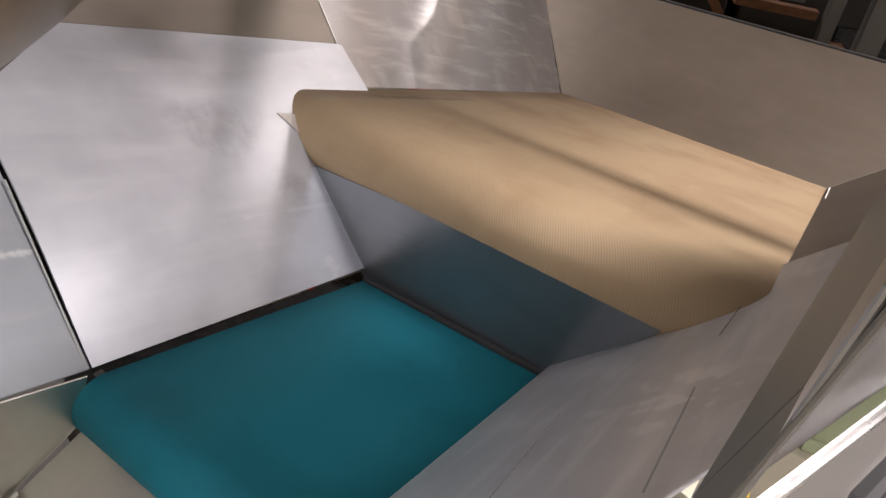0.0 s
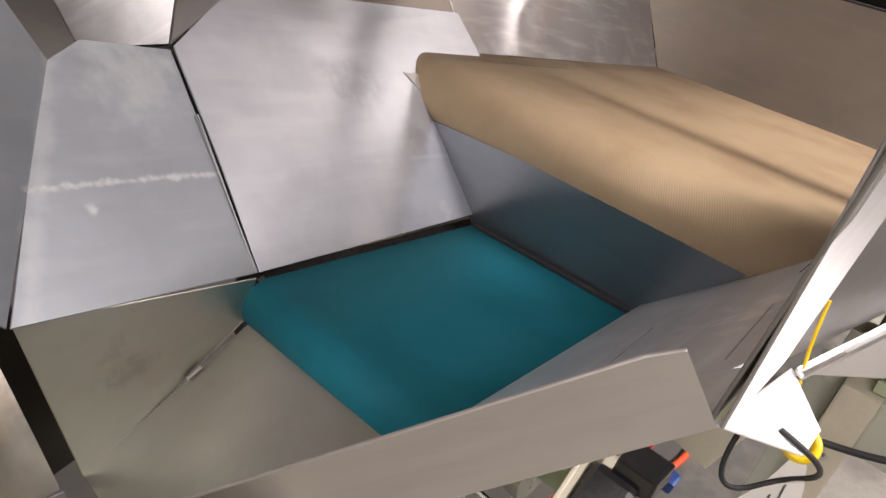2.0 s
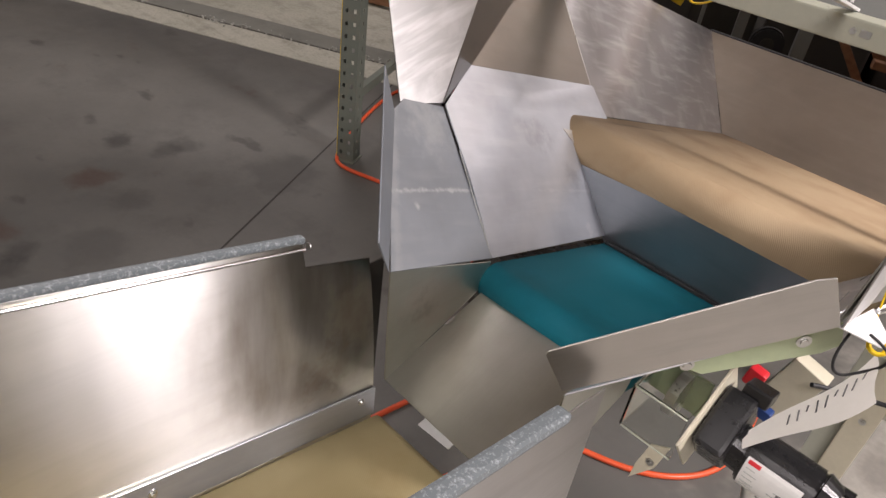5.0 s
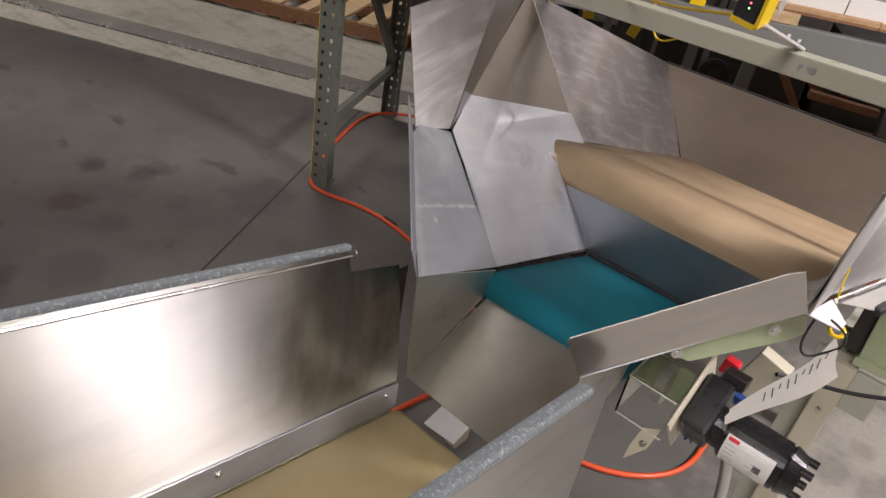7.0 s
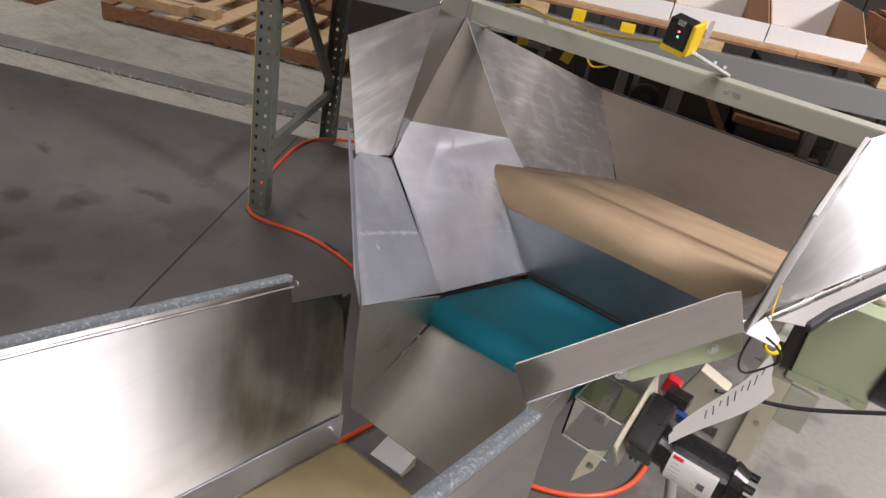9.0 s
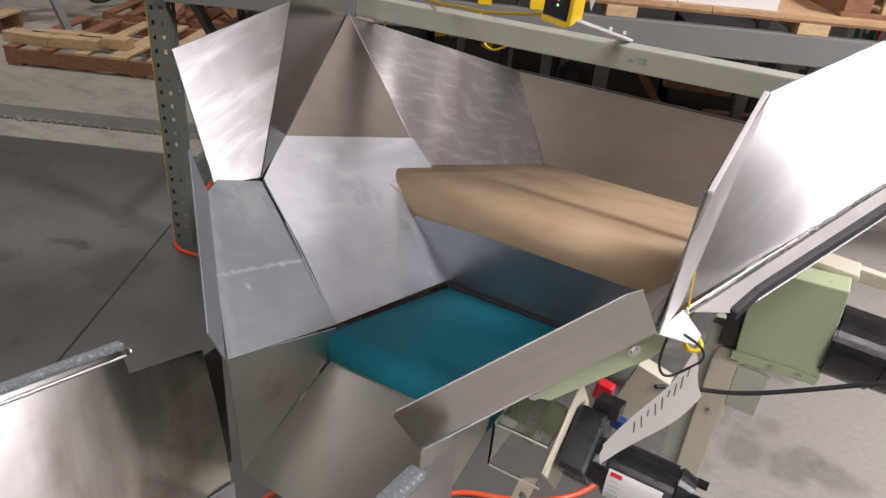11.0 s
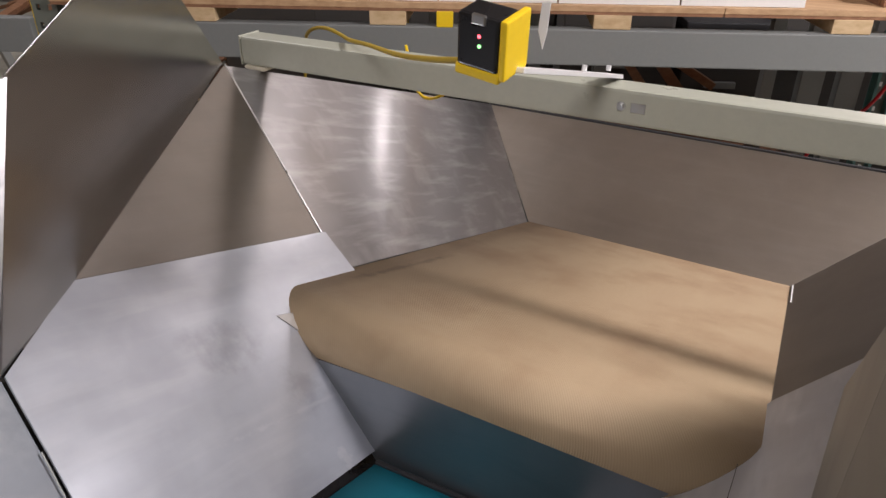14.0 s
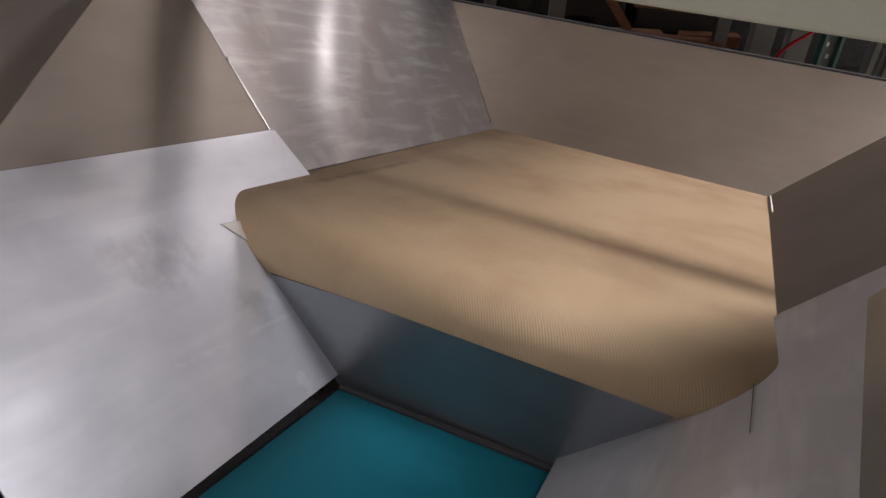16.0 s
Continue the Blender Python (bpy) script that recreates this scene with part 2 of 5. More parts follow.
soil_or_shade(STEEL_WALL, times(_n, spot_mask(_n, (-0.350, -0.400, 0.905), 0.022, 0.02, 0.03, 40), 0.4), (0.12, 0.08, 0.055))
soil_or_shade(STEEL_WALL, times(_n, spot_mask(_n, (-0.350, -0.345, 0.960), 0.020, 0.02, 0.03, 40), 0.3), (0.14, 0.10, 0.065))
_n = STEEL_FAR.node_tree
_k = maprange(_n, noise_tex(_n, coords(_n, (1, 1, 1), "UV"), 26.0, 3, 0.5), 0.54, 0.60, 0, 1)
soil_or_shade(STEEL_FAR, times(_n, times(_n, spot_mask(_n, (0.040, 0.085, 1.040), 0.055, 0.025, 0.02, 25), _k), 0.5), (0.72, 0.72, 0.74))
# the trough wall keeps a clear image under its brushed sheen
def second_lobe(m, col, rough, aniso, share):
    """Mix a sharper polish of its own into a brushed sheet."""
    nt = m.node_tree
    p, x = nt.nodes.new("ShaderNodeBsdfPrincipled"), nt.nodes.new("ShaderNodeMixShader")
    for k, v in (("Base Color", (*col, 1)), ("Metallic", 1.0), ("Roughness", rough), ("Anisotropic", aniso)):
        p.inputs[k].default_value = v
    t = nt.nodes.new("ShaderNodeTangent")
    t.direction_type = "UV_MAP"
    link(nt, t.outputs[0], p.inputs["Tangent"])
    x.inputs[0].default_value = share
    link(nt, nt.nodes["Principled BSDF"].outputs[0], x.inputs[1])
    link(nt, p.outputs[0], x.inputs[2])
    link(nt, x.outputs[0], nt.nodes["Material Output"].inputs[0])
    return nt, p


second_lobe(STEEL_MATTE, (0.62, 0.62, 0.64), 0.17, 0.0, 0.08)
second_lobe(STEEL_SCUFF, (0.62, 0.59, 0.58), 0.17, 0.96, 0.21)
# yellow tint paints the pale belt's reflection into this lobe
_n, _p = second_lobe(STEEL_WALL, (0.62, 0.60, 0.42), 0.15, 0.0, 0.42)
# slight oil-canning of the thin wall
_w = noise_tex(_n, coords(_n, (1.8, 4.6, 1), "UV"), 1.0, 3, 0.45)
bump(_n, _n.nodes["Principled BSDF"], _w, 1.0, 0.0020)
bump(_n, _p, _w, 1.0, 0.0022)
# the same mask dims the clear reflection at the wall end
link(_n, maprange(_n, spot_mask(_n, (-0.345, -0.415, 0.985), 0.150, 0.065, 0.012, 9), 0, 1, 0.42, 0.10), _n.nodes["Mix Shader"].inputs[0])
TAN_BELT = fabric_belt("tan_belting", (0.355, 0.265, 0.162), (0.255, 0.170, 0.100), 0.65, 130, 0.34)
_n = TAN_BELT.node_tree
_k = spot_mask(_n, (-0.486, 0.545, 0.920), 0.11, 0.03, 0.03, 20)
soil_or_shade(TAN_BELT, times(_n, times(_n, band(_n, (-0.490, 0.448, 0.950), (-0.478, 0.665, 0.881), 0.0055, 0.005, 0.005, 40), _k), 0.5), (0.11, 0.07, 0.045))
soil_or_shade(TAN_BELT, times(_n, band(_n, (-0.500, 0.45, 0.950), (-0.500, 1.10, 0.742), 0.012, 0.014, 0.012, 18), 0.25), (0.15, 0.10, 0.06))
PALE_BELT = fabric_belt("pale_tan_belting", (0.56, 0.47, 0.26), (0.46, 0.37, 0.19), 0.5, 130, 0.08)
GREEN_BELT = fabric_belt("turquoise_belting", (0.002, 0.165, 0.225), (0.002, 0.125, 0.175), 0.75, 160, 0.05)
GREEN_PAINT = paint("pale_green_enamel", (0.44, 0.51, 0.32), 0.35)
CREAM = paint("cream_enamel", (0.62, 0.58, 0.45), 0.4)
BEAM_PAINT = paint("grey_green_enamel", (0.42, 0.43, 0.35), 0.35)
RACK_GREEN = paint("rack_green_paint", (0.135, 0.15, 0.125), 0.45, (0.22, 0.17, 0.12), amount=0.7)
RACK_GREY = paint("rack_grey_paint", (0.19, 0.20, 0.19), 0.45)
BLACK = paint("black_enamel", (0.012, 0.012, 0.013), 0.25, (0.05, 0.05, 0.05))
RUBBER = paint("black_rubber", (0.02, 0.02, 0.022), 0.6, (0.08, 0.08, 0.08))
GREY_RUBBER = paint("grey_rubber_edging", (0.13, 0.15, 0.16), 0.40, (0.75, 0.80, 0.82), 1.0, scale=260)
ORANGE = paint("orange_cord_jacket", (0.75, 0.10, 0.03), 0.4)
YELLOW = paint("yellow_plastic", (0.85, 0.58, 0.01), 0.35, amount=0.1)
WHITE = paint("white_card", (0.78, 0.78, 0.76), 0.6, amount=0.1)
PAPER = paint("tag_paper", (0.88, 0.86, 0.83), 0.7, amount=0.1)
_n = PAPER.node_tree
_t, _m = _n.nodes.new("ShaderNodeBsdfTranslucent"), _n.nodes.new("ShaderNodeMixShader")
_t.inputs["Color"].default_value, _m.inputs[0].default_value = (0.85, 0.83, 0.78, 1), 0.45
link(_n, _n.nodes["Principled BSDF"].outputs[0], _m.inputs[1])
link(_n, _t.outputs[0], _m.inputs[2])
link(_n, _m.outputs[0], _n.nodes["Material Output"].inputs[0])
CARTON = paint("brown_cardboard", (0.36, 0.22, 0.12), 0.75)
RED = paint("red_plastic", (0.65, 0.02, 0.03), 0.35, amount=0.05)
BLUE = paint("blue_plastic", (0.012, 0.045, 0.19), 0.4, amount=0.05)
ZINC = paint("zinc_plated_steel", (0.6, 0.6, 0.58), 0.3, metal=1.0)

# near-white steel; on rim and tab it paints how they catch the light
BRIGHT = paint("near_white_steel", (0.80, 0.80, 0.79), 0.35, metal=0.3, amount=0.1)

STEEL_FOLD = paint("polished_fold", (0.7, 0.7, 0.7), 0.25, metal=1.0, amount=0.1)
STEEL_LIP = paint("polished_lip", (0.72, 0.72, 0.71), 0.22, metal=1.0, amount=0.1)


def wood(name, col, dark):
    m, nt, b = material(name)
    g = noise_tex(nt, coords(nt, (3, 60, 60)), 1.0, 5, 0.6)
    k = noise_tex(nt, coords(nt), 5.0, 4, 0.6)
    c = mix(nt, maprange(nt, g, 0.35, 0.7, 0, 1), col, dark)
    c = mix(nt, maprange(nt, k, 0.5, 0.8, 0, 0.6), c, tuple(d * 0.6 for d in dark))
    link(nt, c, b.inputs["Base Color"])
    b.inputs["Roughness"].default_value = 0.75
    bump(nt, b, g, 0.3, 0.001)
    return m


PINE = wood("pale_pine", (0.62, 0.46, 0.27), (0.48, 0.33, 0.17))
OLD_WOOD = wood("weathered_red_wood", (0.30, 0.15, 0.075), (0.20, 0.095, 0.05))
PLY = wood("plywood", (0.55, 0.36, 0.20), (0.40, 0.24, 0.12))


BROWN, OILY = (0.070, 0.038, 0.026), (0.026, 0.023, 0.021)
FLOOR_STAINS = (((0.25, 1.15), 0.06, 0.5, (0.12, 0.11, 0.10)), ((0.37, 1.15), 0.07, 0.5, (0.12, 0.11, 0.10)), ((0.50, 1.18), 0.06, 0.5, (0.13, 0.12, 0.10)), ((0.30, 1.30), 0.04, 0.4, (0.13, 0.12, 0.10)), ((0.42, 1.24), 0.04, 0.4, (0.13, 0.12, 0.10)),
                ((-2.40, 0.06), 0.07, 0.75, BROWN), ((-2.64, 0.29), 0.06, 0.7, OILY), ((-2.24, -0.35), 0.08, 0.7, BROWN), ((-2.08, -0.31), 0.05, 0.6, OILY), ((-2.02, -0.38), 0.06, 0.6, OILY),
                ((-2.44, 0.40), 0.06, 0.55, OILY), ((-2.17, 0.11), 0.07, 0.4, OILY), ((-1.96, -0.10), 0.10, 0.35, OILY), ((-2.04, 0.69), 0.13, 0.4, OILY), ((-2.44, 0.49), 0.06, 0.5, OILY), ((0.62, 0.78), 0.10, 0.6, OILY), ((0.80, 0.95), 0.12, 0.5, OILY))


def concrete(name):
    m, nt, b = material(name)
    v = coords(nt)
    a, s, f = noise_tex(nt, v, 0.7, 5, 0.6), noise_tex(nt, v, 3.2, 6, 0.65), noise_tex(nt, v, 45, 4, 0.7)
    c = ramp(nt, a, [(0.3, (0.086, 0.085, 0.079)), (0.5, (0.122, 0.118, 0.106)), (0.72, (0.165, 0.160, 0.144))])
    c = mix(nt, maprange(nt, s, 0.52, 0.72, 0, 0.35), c, (0.052, 0.047, 0.042))
    spot = noise_tex(nt, coords(nt, (1.0, 1.7, 1)), 3.6, 3, 0.5)
    c = mix(nt, maprange(nt, spot, 0.66, 0.72, 0, 0.6), c, (0.036, 0.032, 0.029))
    rust = noise_tex(nt, coords(nt, (1.3, 1.9, 1)), 2.3, 4, 0.6)
    c = mix(nt, maprange(nt, rust, 0.66, 0.74, 0, 0.5), c, (0.075, 0.045, 0.032))
    # pale lane paints the stronger light on the floor right of the machine
    c = mix(nt, times(nt, band(nt, (1.10, -6.0, 0.0), (1.10, 12.0, 0.0), 0.98, 0.18, 0.25, 3.5), 0.88), c, (0.33, 0.312, 0.275))
    for at, r, k, col in FLOOR_STAINS:
        c = mix(nt, times(nt, spot_mask(nt, (*at, 0.0), r, r * 0.55, r * 0.6, 7.0), k), c, col)
    c = mix(nt, maprange(nt, f, 0.35, 0.7, 0, 0.25), c, grey(0.09))
    link(nt, c, b.inputs["Base Color"])
    link(nt, maprange(nt, s, 0.3, 0.7, 0.42, 0.62), b.inputs["Roughness"])
    bump(nt, b, f, 0.15, 0.002)
    return m


FLOOR = concrete("dark_sealed_concrete")


def worn_concrete(name):
    """Pale, unsealed concrete with greenish damp stains, tracks and pitting."""
    m, nt, b = material(name)
    v = coords(nt)
    a, s, f = noise_tex(nt, v, 0.9, 5, 0.6), noise_tex(nt, v, 6.0, 6, 0.7), noise_tex(nt, v, 70, 4, 0.7)
    c = ramp(nt, a, [(0.3, (0.30, 0.30, 0.24)), (0.5, (0.43, 0.42, 0.35)), (0.7, (0.52, 0.50, 0.43))])
    c = mix(nt, maprange(nt, s, 0.50, 0.70, 0, 0.55), c, (0.19, 0.185, 0.145))
    va = coords(nt, (1, 9, 1))
    va.node.inputs["Rotation"].default_value = (0, 0, -0.446)
    c = mix(nt, maprange(nt, noise_tex(nt, va, 1.6, 4, 0.6), 0.52, 0.70, 0, 0.5), c, (0.22, 0.21, 0.175))
    c = mix(nt, maprange(nt, f, 0.45, 0.68, 0, 0.35), c, (0.16, 0.155, 0.13))
    link(nt, c, b.inputs["Base Color"])
    b.inputs["Roughness"].default_value = 0.85
    bump(nt, b, f, 0.3, 0.003)
    return m


OLD_FLOOR = worn_concrete("old_pale_concrete")
REPAIR = paint("repair_concrete", (0.20, 0.20, 0.175), 0.85, (0.09, 0.085, 0.075), 0.9, scale=4)
CRUMB = paint("crumbled_concrete", (0.46, 0.46, 0.42), 0.9, (0.2, 0.2, 0.18), 0.5, scale=40)
CLEAR = bpy.data.materials.new("clear_polycarbonate")
CLEAR.use_nodes = True
_b = CLEAR.node_tree.nodes["Principled BSDF"]
_b.inputs["Base Color"].default_value, _b.inputs["Roughness"].default_value = (0.96, 0.98, 0.94, 1), 0.06
_b.inputs["Transmission Weight"].default_value, _b.inputs["IOR"].default_value = 1.0, 1.3
GLOW_RED = bpy.data.materials.new("red_indicator")
GLOW_RED.use_nodes = True
_b = GLOW_RED.node_tree.nodes["Principled BSDF"]
_b.inputs["Emission Color"].default_value, _b.inputs["Emission Strength"].default_value = (1, 0.03, 0.06, 1), 4.0
GLOW_GREEN = bpy.data.materials.new("green_indicator")
GLOW_GREEN.use_nodes = True
_b = GLOW_GREEN.node_tree.nodes["Principled BSDF"]
_b.inputs["Emission Color"].default_value, _b.inputs["Emission Strength"].default_value = (0.2, 1, 0.2, 1), 2.5
GREY_PAINT = paint("grey_green_cabinet_paint", (0.48, 0.49, 0.41), 0.45)
DARK = paint("dark_part_or_shade", (0.045, 0.041, 0.036), 0.7, (0.1, 0.08, 0.06), 0.6, scale=8)
TEAL = paint("teal_rack_paint", (0.10, 0.24, 0.22), 0.45)
PRINT = paint("faded_print", (0.40, 0.42, 0.40), 0.6, amount=0.0)
CABLE_YELLOW = paint("dusty_yellow_jacket", (0.50, 0.34, 0.02), 0.5, (0.2, 0.16, 0.08), 0.5)
PALE_LINE = paint("pale_scuff", (0.23, 0.24, 0.255), 0.4, amount=0.5)
INK = paint("marker_ink", (0.12, 0.12, 0.13), 0.6, amount=0.0)
# unseen hall shell; tones raised to bounce light and fill the steel's reflections
WALL = paint("hall_wall", (0.52, 0.46, 0.40), 0.8)
CEIL = paint("hall_ceiling", (0.68, 0.57, 0.46), 0.8)


# ---- builders ----
EYE_SIDE = Vector((0.0, -0.5, 1.7))


def finish(name, bm, mat, parent=None, label="", smooth=False):
    me = bpy.data.meshes.new(name)
    bm.normal_update()
    bm.to_mesh(me)
    bm.free()
    me.materials.append(mat)
    if smooth:
        for p in me.polygons:
            p.use_smooth = True
    ob = new(name, me)
    if parent is not None:
        ob.parent = parent
    if label:
        ob["label"] = label
    return ob


def part(name, bm, mat, parent, label="", smooth=False):
    return finish(name, bm, mat, parent, label, smooth)


def thing(name, label, category, group="", kind="", at=(0, 0, 0)):
    ob = new(name)
    ob.empty_display_size = 0.05
    return tagged(ob, label, category, group, kind)


def bm_box(size, m=None, bevel=0.0):
    bm = bmesh.new()
    bmesh.ops.create_cube(bm, size=1.0, matrix=Matrix.Diagonal((*size, 1)))
    if bevel:
        bmesh.ops.bevel(bm, geom=bm.edges[:], offset=bevel, segments=2, affect="EDGES", profile=0.6)
    if m is not None:
        bmesh.ops.transform(bm, matrix=m, verts=bm.verts)
    return bm


def bm_span(lo, hi, bevel=0.0):
    lo, hi = Vector(lo), Vector(hi)
    return bm_box(hi - lo, Matrix.Translation((lo + hi) / 2), bevel)


def axes(a, b, up=(0, 0, 1)):
    """A frame at a whose x runs to b, with z as near to up as can be."""
    a, b, up = Vector(a), Vector(b), Vector(up)
    x = (b - a).normalized()
    y = up.cross(x).normalized()
    z = x.cross(y)
    return Matrix.Translation(a) @ Matrix((x, y, z)).transposed().to_4x4()


def bm_bar(a, b, w, h, bevel=0.0, up=(0, 0, 1)):
    n = (Vector(b) - Vector(a)).length
    return bm_box((n, w, h), axes(a, b, up) @ Matrix.Translation((n / 2, 0, 0)), bevel)


def bm_rod(a, b, r, seg=16, r2=None, bevel=0.0):
    a, b = Vector(a), Vector(b)
    n = (b - a).length
    bm = bmesh.new()
    bmesh.ops.create_cone(bm, cap_ends=True, segments=seg, radius1=r, radius2=r if r2 is None else r2, depth=n)
    if bevel:
        bmesh.ops.bevel(bm, geom=[e for e in bm.edges if abs(e.verts[0].co.z - e.verts[1].co.z) < 1e-6], offset=bevel, segments=2, affect="EDGES")
    rot = (b - a).to_track_quat("Z", "Y").to_matrix().to_4x4()
    bmesh.ops.transform(bm, matrix=Matrix.Translation((a + b) / 2) @ rot, verts=bm.verts)
    return bm


def join(*bms):
    out = bms[0]
    for k in bms[1:]:
        me = bpy.data.meshes.new("tmp")
        k.to_mesh(me)
        k.free()
        out.from_mesh(me)
        bpy.data.meshes.remove(me)
    return out


def bm_sheet(pts, th=0.002, grain=(0, 1, 0), away=None, bevel=0.0006):
    """A flat sheet through pts, th thick, its back turned from the eye's side; UV u runs across the grain."""
    pts = [Vector(p) for p in pts]
    n = Vector((0, 0, 0))
    for i, p in enumerate(pts):
        n += p.cross(pts[(i + 1) % len(pts)])
    n.normalize()
    mid = sum(pts, Vector()) / len(pts)
    pts = [p - n * (p - mid).dot(n) for p in pts]
    if n.dot((Vector(away) if away is not None else mid - EYE_SIDE)) > 0:
        n = -n
        pts.reverse()
    bm = bmesh.new()
    top = [bm.verts.new(p) for p in pts]
    bot = [bm.verts.new(p - n * th) for p in pts]
    bm.faces.new(top)
    bm.faces.new(list(reversed(bot)))
    for i in range(len(pts)):
        k = (i + 1) % len(pts)
        bm.faces.new((top[k], top[i], bot[i], bot[k]))
    if bevel:
        bmesh.ops.bevel(bm, geom=bm.edges[:], offset=bevel, segments=1, affect="EDGES")
    g = Vector(grain)
    g = (g - n * g.dot(n)).normalized()
    c = n.cross(g)
    uv = bm.loops.layers.uv.new("UVMap")
    for f in bm.faces:
        for l in f.loops:
            l[uv].uv = (l.vert.co.dot(c), l.vert.co.dot(g))
    return bm


def bm_bowed(left, right, crown, brow, rows=14):
    """One thin sheet between a left and a right edge line, bowed along crown, with a flat brow above it."""
    bm = bmesh.new()
    c = Vector(crown)
    grid = []
    for k in range(rows + 1):
        q = k / rows
        up = c * math.sin(math.pi * q) ** 2
        grid.append([bm.verts.new(Vector(lerp(*left, q)) + up), bm.verts.new(Vector(lerp(*right, q)) + up)])
    bm.faces.new([bm.verts.new(p) for p in brow] + grid[0])
    for p, q in zip(grid, grid[1:]):
        bm.faces.new((p[0], q[0], q[1], p[1]))
    bmesh.ops.recalc_face_normals(bm, faces=bm.faces)
    if sum(f.normal.z for f in bm.faces) < 0:
        bmesh.ops.reverse_faces(bm, faces=bm.faces)
    g = Vector((0, 1, -0.3)).normalized()
    bm.faces.ensure_lookup_table()
    d = Vector(bm.faces[2].normal).cross(g)
    bmesh.ops.solidify(bm, geom=bm.faces[:], thickness=0.002)
    uv = bm.loops.layers.uv.new("UVMap")
    for f in bm.faces:
        for l in f.loops:
            l[uv].uv = (l.vert.co.dot(d), l.vert.co.dot(g))
    for e in bm.edges:
        e.smooth = len(e.link_faces) == 2 and e.calc_face_angle(3.0) < 0.5
    return bm


def bm_curved(f, nu, nv, grain, facing, th=0.002):
    """A thin sheet f(u, v) with u along it and v up it, its face turned to facing; UV u runs across the grain."""
    bm = bmesh.new()
    grid = [[bm.verts.new(f(i / nu, k / nv)) for k in range(nv + 1)] for i in range(nu + 1)]
    for a, b in zip(grid, grid[1:]):
        for k in range(nv):
            bm.faces.new((a[k], b[k], b[k + 1], a[k + 1]))
    bm.normal_update()
    n = Vector(facing)
    if sum(q.normal.dot(n) for q in bm.faces) < 0:
        bmesh.ops.reverse_faces(bm, faces=bm.faces)
    bmesh.ops.solidify(bm, geom=bm.faces[:], thickness=th)
    g = Vector(grain).normalized()
    c = n.cross(g).normalized()
    uv = bm.loops.layers.uv.new("UVMap")
    for q in bm.faces:
        for l in q.loops:
            l[uv].uv = (l.vert.co.dot(c), l.vert.co.dot(g))
    for e in bm.edges:
        e.smooth = len(e.link_faces) == 2 and e.calc_face_angle(3.0) < 0.5
    return bm


def sheet(name, pts, mat, parent, label="", th=0.002, grain=(0, 1, 0), away=None):
    return part(name, bm_sheet(pts, th, grain, away), mat, parent, label)


def cord(name, pts, r, mat, parent=None, label=""):
    cu = bpy.data.curves.new(name, "CURVE")
    cu.dimensions, cu.bevel_depth, cu.bevel_resolution, cu.resolution_u, cu.use_fill_caps = "3D", r, 3, 8, True
    s = cu.splines.new("NURBS")
    s.points.add(len(pts) - 1)
    for p, q in zip(s.points, pts):
        p.co = (*q, 1)
    s.use_endpoint_u, s.order_u = True, 4
    cu.materials.append(mat)
    tmp = bpy.data.objects.new("tmp", cu)
    scene.collection.objects.link(tmp)
    me = bpy.data.meshes.new_from_object(tmp.evaluated_get(bpy.context.evaluated_depsgraph_get()))
    bpy.data.objects.remove(tmp)
    bpy.data.curves.remove(cu)
    for p in me.polygons:
        p.use_smooth = True
    me.name = name
    if not me.materials:
        me.materials.append(mat)
    ob = new(name, me)
    if parent is not None:
        ob.parent = parent
    if label:
        ob["label"] = label
    return ob


def bm_profile(prof, x0, x1):
    """A closed y-z outline drawn out along x."""
    bm = bmesh.new()
    a = [bm.verts.new((x0, y, z)) for y, z in prof]
    b = [bm.verts.new((x1, y, z)) for y, z in prof]
    n = len(prof)
    for i in range(n):
        k = (i + 1) % n
        bm.faces.new((a[i], a[k], b[k], b[i]))
    bm.faces.new(list(reversed(a)))
    bm.faces.new(b)
    bmesh.ops.recalc_face_normals(bm, faces=bm.faces)
    return bm


def belt_outline(front, back, r, seg=18):
    """Outline of a belt loop whose rollers of radius r stand at two y-z centres, front end first."""
    (y0, z0), (y1, z1) = front, back
    a = math.atan2(z1 - z0, y1 - y0)
    pts = [(y0 + r * math.cos(a + math.pi / 2 + math.pi * i / seg), z0 + r * math.sin(a + math.pi / 2 + math.pi * i / seg)) for i in range(seg + 1)]
    return pts + [(y1 + r * math.cos(a - math.pi / 2 + math.pi * i / seg), z1 + r * math.sin(a - math.pi / 2 + math.pi * i / seg)) for i in range(seg + 1)]


def bolt(parent, at, n, r=0.006, name="bolt"):
    at, n = Vector(at), Vector(n).normalized()
    bm = join(bm_rod(at, at + n * 0.0012, r * 1.4, 16), bm_rod(at + n * 0.0012, at + n * 0.0035, r * 0.8, 6))
    return part(name, bm, ZINC, parent, "zinc bolt head")


# ---- setting ----
def ground():
    fl = finish("floor", bm_span((-14, -9, -0.2), (12, 24, 0)), FLOOR)
    tagged(fl, "dark sealed concrete warehouse floor with stains and joints", "floor", kind="structure")
    for nm, lo, hi in (("wall_north", (-14, 24, 0), (12, 24.2, 6)), ("wall_south", (-14, -9.2, 0), (12, -9, 6)),
                       ("wall_west", (-14.2, -9, 0), (-14, 24, 6)), ("wall_east", (12, -9, 0), (12.2, 24, 6))):
        tagged(finish(nm, bm_span(lo, hi), WALL), "unseen warehouse wall, added to bounce light", "wall", kind="structure")
    tagged(finish("ceiling", bm_span((-14, -9, 6), (12, 24, 6.2)), CEIL), "unseen warm ceiling, added for bounce and reflections", "ceiling", kind="structure")


ground()


